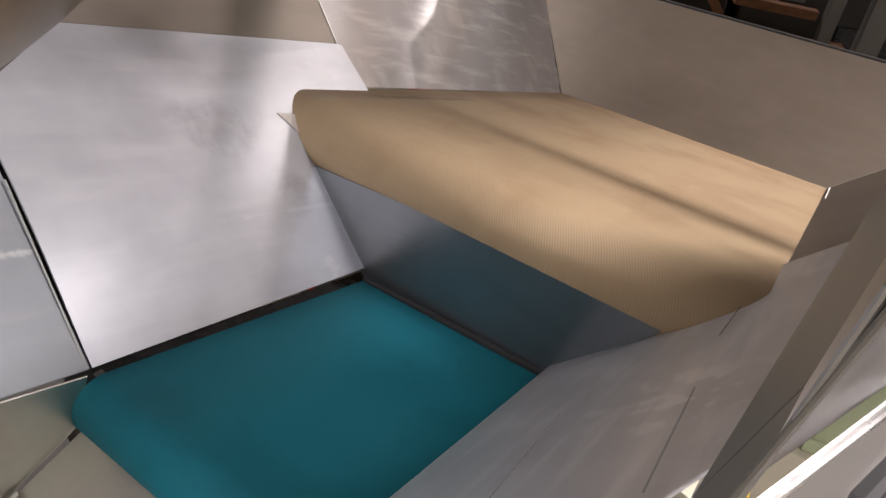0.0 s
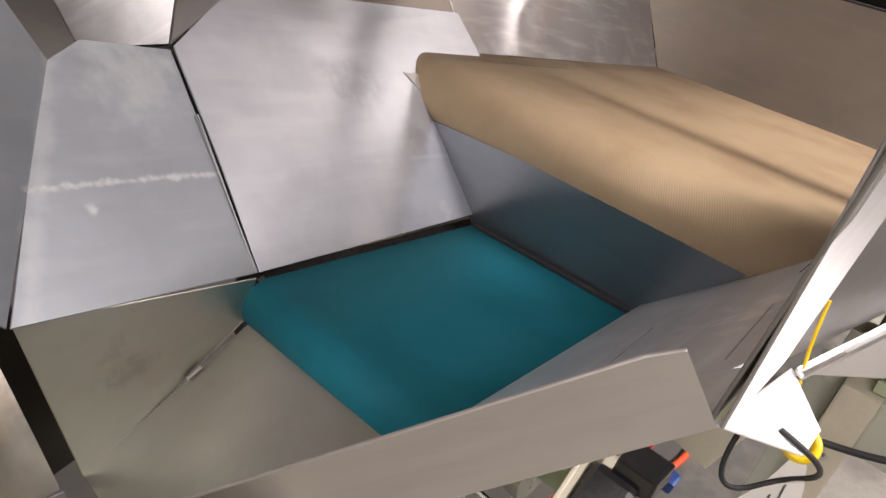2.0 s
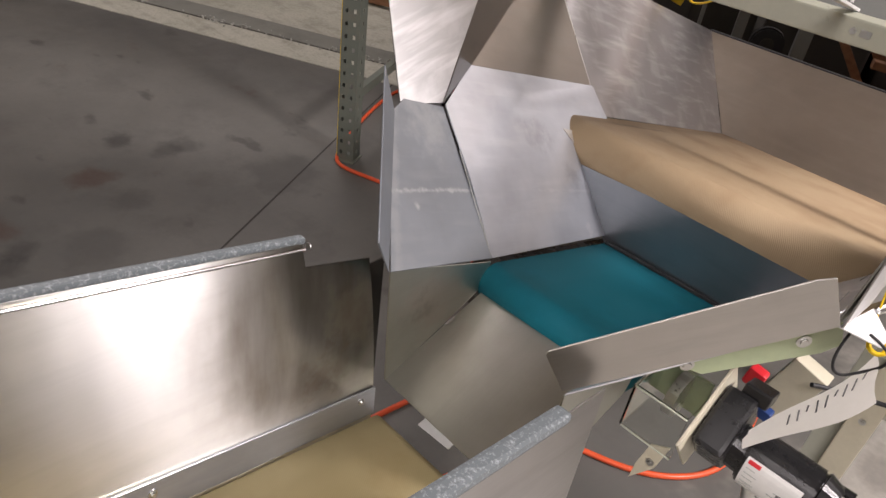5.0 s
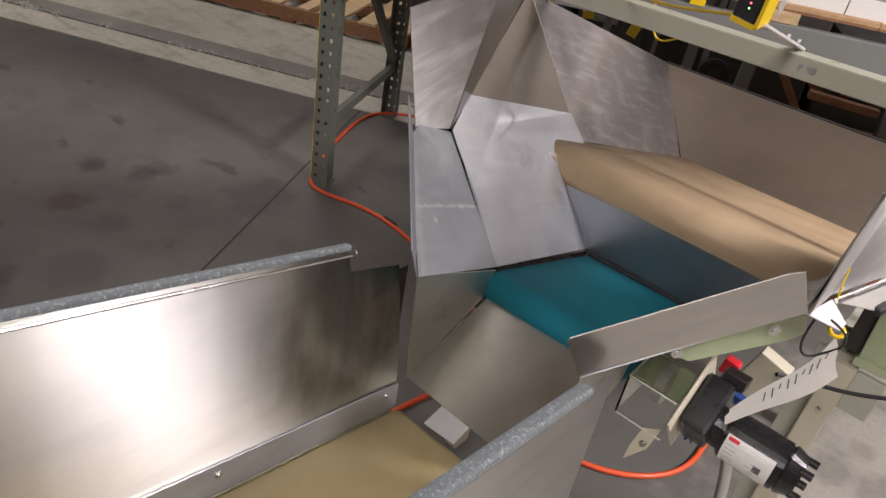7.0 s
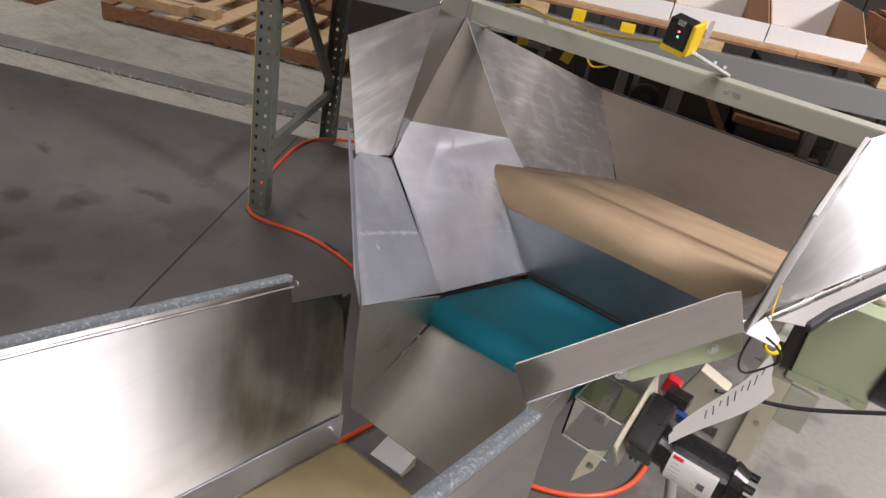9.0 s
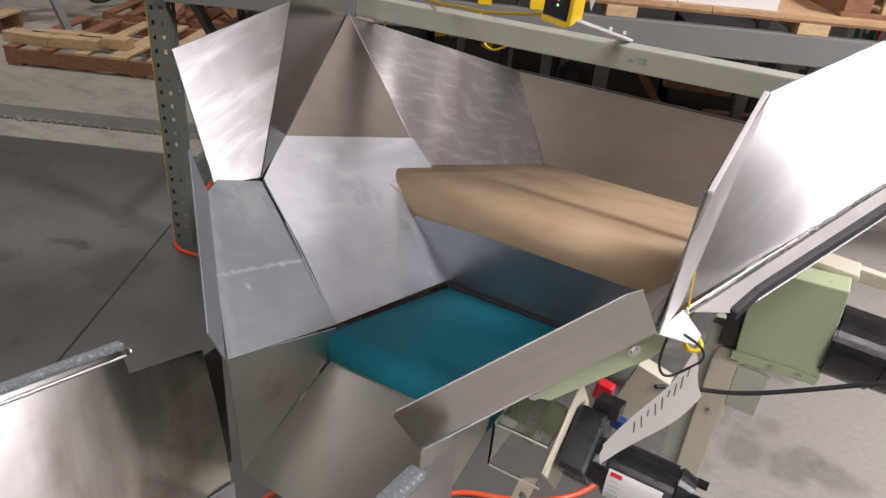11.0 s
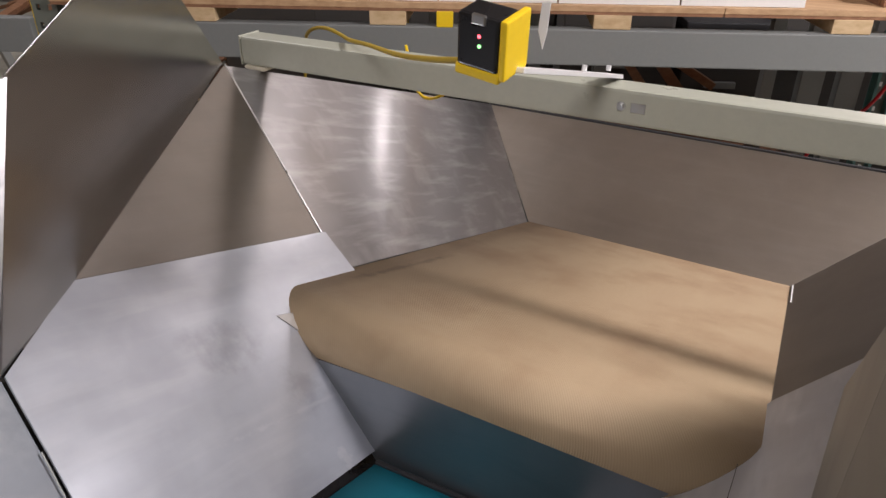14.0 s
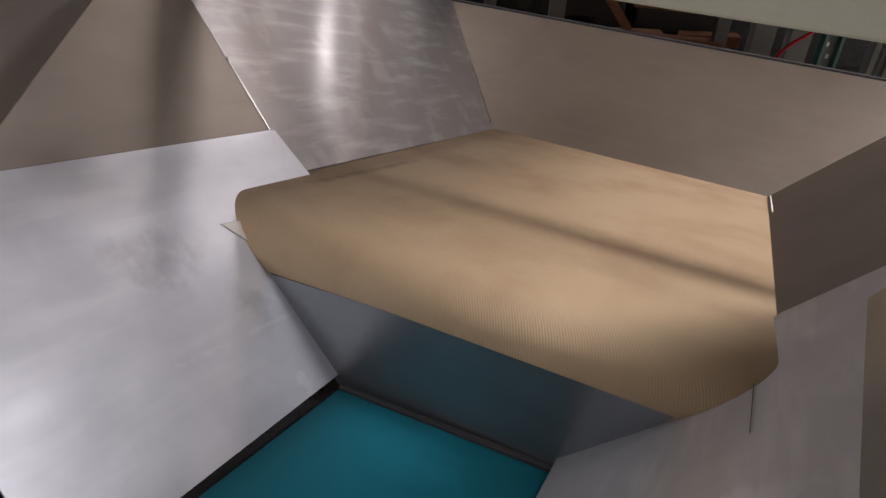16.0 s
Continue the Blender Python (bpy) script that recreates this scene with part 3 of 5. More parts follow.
# ---- machines ----
# corners of the left half of the hopper
PL_TR, PL_TL, PL_L, PL_BL, PL_BR = (-0.566, 0.426, 1.009), (-0.573, 0.059, 1.118), (-0.513, -0.052, 1.100), (-0.350, -0.090, 0.936), (-0.349, 0.246, 0.834)
CH_BL, CH_L, CH_FAR = (-0.338, -0.302, 1.015), (-0.336, -0.332, 1.070), (-0.486, -0.197, 1.198)
FOLD_T = (-0.491, -0.178, 1.128)
FL_TL, FL_TR, FL_BL = (-0.518, -0.179, 1.306), (-0.531, 0.029, 1.335), (-0.525, -0.138, 1.118)
# corners of the flap and flared plate of the other half
Q_TL, Q_TR, Q_BL, Q_L, Q_FOLD, Q_PEAK, Q_END = (0.0925, -0.147, 1.300), (0.0957, 0.045, 1.344), (0.077, -0.130, 1.136), (0.089, -0.060, 1.130), (0.302, 0.488, 1.1975), (0.178, 0.262, 1.377), (0.318, 0.490, 1.232)
APEX, PEAK = (-0.771, 0.482, 1.214), (-0.639, 0.263, 1.420)
SEAM, TAN_BACK, WALL_TOP = (-0.529, 0.426, 0.957), (-0.528, 1.125, 0.734), (-0.772, 1.400, 0.905)
SLOPE = 0.319


BEARING = [(-0.04, -0.136, 0.995), (-0.01, -0.106, 1.034), (0.071, -0.025, 1.077), (0.079, -0.017, 1.048), (0.066, -0.03, 1.033), (-0.018, -0.114, 0.985)]


def lerp(a, b, t):
    return tuple(p + (q - p) * t for p, q in zip(a, b))


def shift(p, d):
    return tuple(a + b for a, b in zip(p, d))


def infeed():
    t = thing("infeed_conveyor", "inclined tan belt conveyor inside a flared stainless steel hopper", "conveyor")
    r = 0.045
    a = math.atan(SLOPE)

    def centre(y):
        return (y, 0.957 - SLOPE * (y - 0.426) - r / math.cos(a))

    part("belt", bm_profile(belt_outline(centre(0.305), centre(1.30), r), -0.527, 0.066), TAN_BELT, t, "tan ridged conveyor belt, worn and stained", smooth=True)
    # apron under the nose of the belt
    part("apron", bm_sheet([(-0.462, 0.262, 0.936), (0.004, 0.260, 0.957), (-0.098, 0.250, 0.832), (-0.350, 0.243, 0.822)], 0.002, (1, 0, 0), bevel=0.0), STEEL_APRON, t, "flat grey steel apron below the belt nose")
    # black strip paints the contact shade between apron and turquoise belt
    part("apron_gap_shade", bm_bar((-0.346, 0.2375, 0.8318), (-0.1005, 0.2440, 0.8318), 0.006, 0.006, 0.001), RUBBER, t, "added black strip, contact shade along the foot of the apron")
    # side walls, back wall
    sheet("side_panel", [SEAM, TAN_BACK, WALL_TOP, APEX], STEEL_SCUFF, t, "scuffed stainless side panel", grain=(0, 1, -0.32))
    rb, rt, rs, ra = (0.045, 1.125, 0.734), (0.330, 1.400, 0.905), (0.062, 0.440, 0.957), (0.3245, 0.4475, 1.189)
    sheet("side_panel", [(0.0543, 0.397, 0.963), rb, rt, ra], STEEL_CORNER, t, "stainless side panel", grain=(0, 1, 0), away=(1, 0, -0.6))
    sheet("back_panel", [TAN_BACK, rb, rt, WALL_TOP], STEEL_BACK, t, "brushed stainless back panel", grain=(1, 0, 0))
    part("back_edge", bm_bar(shift(WALL_TOP, (0, 0.004, 0.001)), shift(rt, (0, 0.004, 0.001)), 0.008, 0.006), RUBBER, t, "dark edge of the back panel")
    part("corner_strip", bm_bar((0.0500, 1.118, 0.739), (0.0535, 0.96, 0.790), 0.003, 0.004), WHITE, t, "pale seam strip")
    part("corner_seam", bm_bar(SEAM, APEX, 0.0022, 0.0022), ZINC, t, "polished weld seam")
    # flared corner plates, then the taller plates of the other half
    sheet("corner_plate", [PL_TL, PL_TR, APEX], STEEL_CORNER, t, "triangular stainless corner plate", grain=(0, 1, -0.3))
    sheet("flare_plate", [PL_L, PL_TL, APEX, PEAK, FL_TR], STEEL_SMOOTH, t, "flared stainless upper plate", grain=(-0.45, 0.9, 0.1))
    sheet("front_flap", [PL_L, FL_TR, FL_TL, FL_BL], STEEL_FLAP, t, "upright stainless front flap", grain=(0, 1, 0.27))
    sheet("flare_plate", [Q_L, Q_FOLD, Q_END, Q_PEAK, Q_TR], STEEL_FLARE, t, "bright flared stainless upper plate, scuffed", grain=(0.274, 0.853, 0.445), away=(-1, 0.4, 0.2))
    sheet("front_flap", [Q_L, Q_TR, Q_TL, Q_BL], STEEL_FLARE, t, "upright stainless front flap", grain=(0, 1, 0.25), away=(-1, 0.1, 0))
    # inner cheek where the sloping plate folds up on that side
    p0, p1 = (0.075, -0.053, 1.120), (0.115, 0.40, 1.026)
    q0, q1, q2 = (shift(q, (-0.004, 0, -0.001)) for q in (Q_TR, Q_TL, Q_BL))
    for pts in ([p0, p1, q0], [p0, q0, q1], [p0, q1, q2]):
        sheet("inner_cheek", pts, STEEL_CHEEK, t, "inner cheek of the flared plate, shade put into its colour", grain=(0, 1, 0), away=(1, 0, 0))
    part("rim", bm_bar(shift(Q_TL, (-0.001, 0, 0)), shift(Q_TR, (-0.001, 0, 0)), 0.005, 0.003, 0.0008), BRIGHT, t, "folded rim, its highlight painted near white")
    return t


def transfer():
    t = thing("transfer_conveyor", "short inclined turquoise belt conveyor with sloping stainless side plates", "conveyor")
    s, r = 0.306, 0.028
    a = math.atan(s)

    def centre(y):
        return (y, 0.834 - s * (y - 0.243) - 0.006 - r / math.cos(a))

    part("belt", bm_profile(belt_outline(centre(-0.090), centre(0.62), r), -0.3460, -0.100), GREEN_BELT, t, "smooth turquoise conveyor belt", smooth=True)
    part("belt_bed", bm_bar((-0.22, -0.05, 0.885), (-0.22, 0.6, 0.686), 0.20, 0.03), BLACK, t, "dark slider bed")
    # sloping plate, bowed gently between its edges
    back = ((-0.568, 0.440, 1.003), (-0.357, 0.440, 0.782))
    part("side_plate", bm_bowed((PL_L, PL_BL), back, (0.0026, 0.0006, 0.0024), (PL_TR, PL_TL)), STEEL_MATTE, t, "satin sloping side plate, bowed slightly", smooth=True)
    sheet("nose_lip", [shift(q, (0.003, 0.0, 0.003)) for q in ((-0.499, 0.250, 0.988), (-0.495, 0.276, 0.979), (-0.468, 0.271, 0.954))], STEEL_DULL, t, "small folded lip at the belt nose")
    # wing plate past the nose with a folded outer flange
    g0, g1 = shift(PL_L, (0.002, -0.0012, 0.000)), shift(PL_BL, (0.001, -0.0024, 0.001))
    sheet("wing_plate", [g0, g1, CH_BL, FOLD_T, (-0.520, -0.140, 1.122)], STEEL_WING, t, "pale stainless wing plate beyond the belt nose", grain=(0, 1, -0.3))
    # strip for the cut edge, and for light leaking through the seam
    ep, eq = (shift(lerp(g0, g1, k), (0.0014, -0.0022, 0.0014)) for k in (0.3, 0.985))
    part("wing_edge", bm_bar(ep, eq, 0.0015, 0.0010, 0.0003), RACK_GREY, t, "cut edge of the wing plate, also standing in for leaking light")
    sheet("wing_flange", [FOLD_T, CH_BL, CH_L, CH_FAR], STEEL_WING, t, "folded flange of the wing plate", grain=(0, 1, -0.3))
    # added dark sheets under the seam; their colour paints the gap's shade
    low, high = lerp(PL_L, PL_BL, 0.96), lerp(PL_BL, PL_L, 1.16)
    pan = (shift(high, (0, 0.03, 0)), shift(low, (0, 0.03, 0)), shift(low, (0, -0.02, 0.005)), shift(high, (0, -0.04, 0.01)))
    sheet("seam_shade_back", [shift(q, (-0.009, -0.002, -0.010)) for q in pan], BLACK, t)
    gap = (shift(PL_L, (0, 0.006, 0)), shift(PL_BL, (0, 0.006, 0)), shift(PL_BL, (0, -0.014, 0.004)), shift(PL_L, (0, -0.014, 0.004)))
    sheet("seam_shade_strip", [shift(q, (-0.006, 0, -0.006)) for q in gap], DARK, t)
    # filler added to close a see-through gap; the black strip paints shade beside the belt
    part("gap_filler", bm_span((-0.366, -0.118, 0.86), (-0.347, -0.076, 0.914), 0.002), DARK, t, "added dark filler in the gap beside the belt nose")
    part("belt_gap_shade", bm_bar((-0.362, -0.102, 0.914), (-0.362, 0.42, 0.757), 0.029, 0.010), BLACK, t, "added black strip, shade of the gap beside the belt")
    # plates of the other side: one long sloping plate, and the flange that stands up from its outer edge
    def on(y, z, c=0.696):
        """A point of the far side's plane at that y and z."""
        return ((0.203 * y + 0.678 * z - c) / 0.707, y, z)

    sheet("side_plate", [(-0.104, 0.252, 0.846), on(0.30, 0.90), on(0.436, 0.958), on(0.500, 1.120), on(0.10, 1.13), on(-0.052, 1.105), (-0.096, -0.096, 0.938)],
          STEEL_FAR, t, "stainless sloping side plate, scratched", grain=(0, 1, -0.3), away=(0.7, -0.2, -0.7))
    sheet("wing_plate", [on(-0.050, 1.112), (0.078, -0.131, 1.1375), (-0.089, -0.293, 1.0185), (-0.096, -0.098, 0.940)], STEEL_FAR, t, "stainless wing plate beyond the belt nose", grain=(0, 1, -0.3), away=(0.7, -0.2, -0.7))
    part("seam", bm_bar(shift(on(0.292, 0.984), (-0.001, 0, 0.001)), shift(on(0.20, 1.011), (-0.001, 0, 0.001)), 0.0006, 0.0006), DARK, t)
    wl, wr, wbr, wbl = Vector((-0.103, -0.325, 1.078)), Vector((0.059, -0.164, 1.201)), Vector((0.080, -0.134, 1.138)), Vector((-0.088, -0.296, 1.020))
    c = [wbl, wbl.lerp(wl, 0.92), wl.lerp(wr, 0.015), wl.lerp(wr, 0.94), wr.lerp(wbr, 0.06), wr.lerp(wbr, 0.2), wbr]
    sheet("wing_flange", c, STEEL_DULL, t, "folded stainless flange with a rounded corner", grain=(1, 1, 0.6))
    part("scrape", bm_bar(shift(on(-0.063, 1.031), (-0.001, 0, 0.001)), shift(on(0.083, 0.974), (-0.001, 0, 0.001)), 0.0009, 0.0005, 0.0002), PALE_LINE, t, "faint scraped line")
    part("scrape", bm_bar(shift(on(-0.049, 1.101), (-0.001, 0, 0.001)), shift(on(0.085, 1.053), (-0.001, 0, 0.001)), 0.0011, 0.0005, 0.0002), PALE_LINE, t, "bright scraped line")
    # discharge chute under the nose
    sheet("chute_floor", [(-0.340, -0.115, 0.895), (-0.100, -0.115, 0.895), (-0.090, -0.285, 0.850), (-0.150, -0.305, 0.835), (-0.338, -0.296, 0.830)], STEEL_CHUTE, t, "dull steel chute floor", grain=(0, 1, 0), away=(0, 0.3, -1))
    sheet("chute_side", [(-0.349, -0.096, 0.934), (-0.342, -0.115, 0.893), (-0.338, -0.297, 0.830), (-0.340, -0.300, 1.0135)], STEEL_CHUTE, t, "steel chute cheek", grain=(0, 1, 0), away=(-1, 0, 0))
    # dark sheet added behind the gap to paint the shade between wall and chute
    sheet("chute_gap_shade", [(-0.385, -0.345, 0.79), (-0.385, -0.345, 0.995), (-0.385, -0.270, 0.995), (-0.385, -0.270, 0.80)], DARK, t, "added dark sheet, shade of the gap beside the chute", away=(-1, 0, 0))
    part("weld", bm_bar((-0.3365, -0.172, 0.8763), (-0.3365, -0.188, 0.8708), 0.0035, 0.0025, 0.001), STEEL_DULL, t, "short weld bead")
    sheet("chute_side", [(-0.092, -0.105, 0.925), (-0.096, -0.115, 0.893), (-0.090, -0.290, 0.850), (-0.088, -0.296, 1.016)], STEEL_CHUTE, t, "steel chute cheek", grain=(0, 1, 0), away=(1, 0, 0))
    # green bearing plate along the side
    sheet("bearing_plate", BEARING, GREEN_PAINT, t, "pale green painted bearing plate", th=0.006, away=(-1, 0.6, 0))
    bolt(t, (0.048, -0.048, 1.048), (0.7, -0.7, 0), 0.006)
    bolt(t, (-0.033, -0.129, 0.998), (0.7, -0.7, 0), 0.006)
    return t


def discharge():
    t = thing("discharge_conveyor", "tan belt conveyor in an open stainless trough with rubber edging", "conveyor")
    y0, y1 = -0.315, -1.45

    def bz(y):
        return 0.780 + (y0 - y) * 0.20

    r = 0.024
    a = math.atan(0.20)

    def centre(y):
        return (y, bz(y) - r / math.cos(a))

    part("belt", bm_profile(list(reversed(belt_outline(centre(y1), centre(y0 - 0.01), r))), -0.330, -0.058), PALE_BELT, t, "pale tan conveyor belt", smooth=True)
    # walls: left with its notch, right
    end = -0.316

    def wp(y, h):
        z = bz(y) + h
        return (-0.337 - 0.42 * max(0.0, h - 0.05) ** 2, y, z)

    # the wall's end leans outwards towards its top and stops short of the chute
    def bent(u, v):
        y = ys[round(u * (len(ys) - 1))]
        e = max(0.0, (y + 0.430) / 0.114)
        h = v * (0.262 - 0.016 * e if y > -0.412 else 0.288 + 0.0115 * (-0.412 - y))
        x, y, z = wp(y, h)
        return (x - 0.010 * e * max(0.0, h - 0.04) / 0.207, y, z)

    ys = [y1 + (-0.44 - y1) * k / 20 for k in range(21)] + [-0.43, -0.42, -0.4125, -0.4115] + [-0.40 + (end + 0.40) * k / 8 for k in range(9)]
    part("side_wall", bm_curved(bent, len(ys) - 1, 8, (0, 1, -0.08), (1, 0, 0)), STEEL_WALL, t, "polished stainless trough wall, stained and painted dimmer at its end", smooth=True)
    sheet("kick_strip", [(-0.333, y0, bz(y0) + 0.002), (-0.333, y0, bz(y0) + 0.052), (-0.333, y1, bz(y1) + 0.058), (-0.333, y1, bz(y1) + 0.002)], STEEL_MATTE, t, "bolted steel skirt strip", grain=(0, 1, -0.2), away=(-1, 0, 0), th=0.003)
    for y in (-0.339, -0.615, -0.90):
        bolt(t, (-0.333, y, bz(y) + 0.036), (1, 0, 0), 0.0036)
    part("rubber_edging", bm_bar(shift(wp(-0.408, 0.290), (-0.006, 0, 0)), shift(wp(y1, 0.302), (-0.006, 0, 0)), 0.011, 0.008, 0.003), GREY_RUBBER, t, "grey ribbed rubber edging")
    part("rolled_lip", bm_rod(shift(wp(-0.412, 0.283), (0.002, 0, 0)), shift(wp(y1, 0.294), (0.002, 0, 0)), 0.0018, 10), STEEL_LIP, t, "bright rolled lip")
    part("end_cap", bm_rod(shift(wp(-0.4085, 0.286), (0.002, 0, 0)), shift(wp(-0.4065, 0.286), (0.002, 0, 0)), 0.004, 10), ZINC, t)
    R = lambda y, h: (-0.051, y, bz(y) + h)
    sheet("side_wall", [R(-0.285, 0.0), R(-0.285, 0.275), R(-0.36, 0.270), R(y1, 0.250), R(y1, 0.0)], STEEL, t, "stainless trough wall", grain=(0, 1, -0.2), away=(-1, 0, 0))
    part("rubber_edging", bm_bar(R(-0.358, 0.277), R(y1, 0.257), 0.018, 0.012, 0.005), GREY_RUBBER, t, "grey ribbed rubber edging, frayed")
    sheet("tail_bracket", [(-0.389, -0.103, 0.60), (-0.321, -0.098, 0.60), (-0.313, -0.158, 0.60), (-0.382, -0.162, 0.60)], WHITE, t, "bright steel tail bracket")
    part("frame_rail", bm_bar((-0.36, y0, bz(y0) - 0.06), (-0.36, y1, bz(y1) - 0.06), 0.03, 0.09, 0.003), CREAM, t, "cream side rail")
    part("frame_rail", bm_bar((-0.03, y0, bz(y0) - 0.06), (-0.03, y1, bz(y1) - 0.06), 0.03, 0.09, 0.003), CREAM, t, "cream side rail")
    for x in (-0.36, -0.03):
        part("leg", bm_span((x - 0.02, -1.0, 0.0), (x + 0.02, -0.96, 0.80), 0.003), CREAM, t, "cream tube leg")
    return t


infeed()
transfer()
discharge()


def support_beam():
    t = thing("overhead_beam", "grey-green square tube crossing above the hopper", "beam")
    part("tube", bm_bar((-0.812, 0.582, 1.2137), (0.62, 0.582, 1.230), 0.044, 0.044, 0.004), BEAM_PAINT, t, "grey-green enamelled square tube")
    part("post", bm_span((0.57, 0.56, 0.0), (0.62, 0.61, 1.21), 0.004), BEAM_PAINT, t)
    part("end_bracket", bm_span((-0.806, 0.556, 1.186), (-0.764, 0.585, 1.192), 0.002), CREAM, t, "pale mounting bracket")
    part("end_cap", bm_span((-0.815, 0.559, 1.191), (-0.8125, 0.605, 1.237), 0.0008), BEAM_PAINT, t, "closed end of the tube")
    part("bolt_plate", bm_span((-0.176, 0.5590, 1.216), (-0.158, 0.5602, 1.228), 0.0005), ZINC, t)
    bolt(t, (-0.188, 0.560, 1.222), (0, -1, 0), 0.004)
    return t


support_beam()


def scanner():
    t = thing("scanner_sensor", "black and yellow scanner with lit indicators on the overhead beam", "sensor")
    m = pose(-0.216, 0.250, 1.357, 10, 7, -4) @ Matrix.Diagonal((0.47, 0.62, 0.45, 1))
    part("housing", bm_box((0.082, 0.05, 0.100), m @ Matrix.Translation((-0.004, -0.004, 0.006)), 0.006), BLACK, t, "black housing face")
    part("shell", bm_box((0.014, 0.062, 0.112), m @ Matrix.Translation((0.044, 0.004, 0.0)), 0.004), YELLOW, t, "yellow side shell")
    part("base", bm_box((0.090, 0.058, 0.020), m @ Matrix.Translation((-0.004, 0, -0.053)), 0.004), YELLOW, t, "yellow base")
    part("clip", bm_box((0.026, 0.006, 0.018), m @ Matrix.Translation((0.0, -0.031, 0.052)), 0.002), ZINC, t, "grey plug clip")
    for x, z, k in ((0.000, 0.020, GLOW_RED), (0.001, 0.002, GLOW_GREEN)):
        part("indicator", bm_rod(m @ Vector((x, -0.0285, z)), m @ Vector((x, -0.0300, z)), 0.0016, 10), k, t, "lit indicator dot")
    part("bracket_arm", bm_bar((-0.197, 0.255, 1.334), (-0.212, 0.604, 1.2455), 0.020, 0.005, 0.001), BRIGHT, t, "bright flat bracket arm")
    for q in ((-0.202, 0.45, 1.288), (-0.206, 0.55, 1.265)):
        part("bolt", bm_rod(q, shift(q, (0, 0.001, 0.006)), 0.0030, 8), BRIGHT, t)
    part("strap", bm_sheet([(-0.194, 0.30, 1.380), (-0.186, 0.301, 1.382), (-0.188, 0.301, 1.356), (-0.191, 0.30, 1.341), (-0.196, 0.30, 1.358)], 0.001), WHITE, t, "loose white strap")
    return t


scanner()
tagged(cord("sensor_cable", [(-0.240, 0.25, 1.337), (-0.29, 0.29, 1.322), (-0.332, 0.33, 1.310), (-0.423, 0.42, 1.283), (-0.533, 0.52, 1.264), (-0.62, 0.59, 1.245), (-0.67, 0.64, 1.240), (-0.78, 0.70, 1.240), (-0.95, 0.85, 1.15), (-1.05, 1.0, 0.7)], 0.0030, CABLE_YELLOW), "yellow sensor cable lying along the overhead beam", "cable")
tagged(cord("cable_loop", [(-0.53, 0.61, 1.245), (-0.522, 0.612, 1.20), (-0.512, 0.612, 1.172), (-0.49, 0.612, 1.168), (-0.462, 0.612, 1.182), (-0.44, 0.612, 1.20), (-0.43, 0.60, 1.238)], 0.0022, YELLOW), "thin yellow cable loop hanging under the beam", "cable")


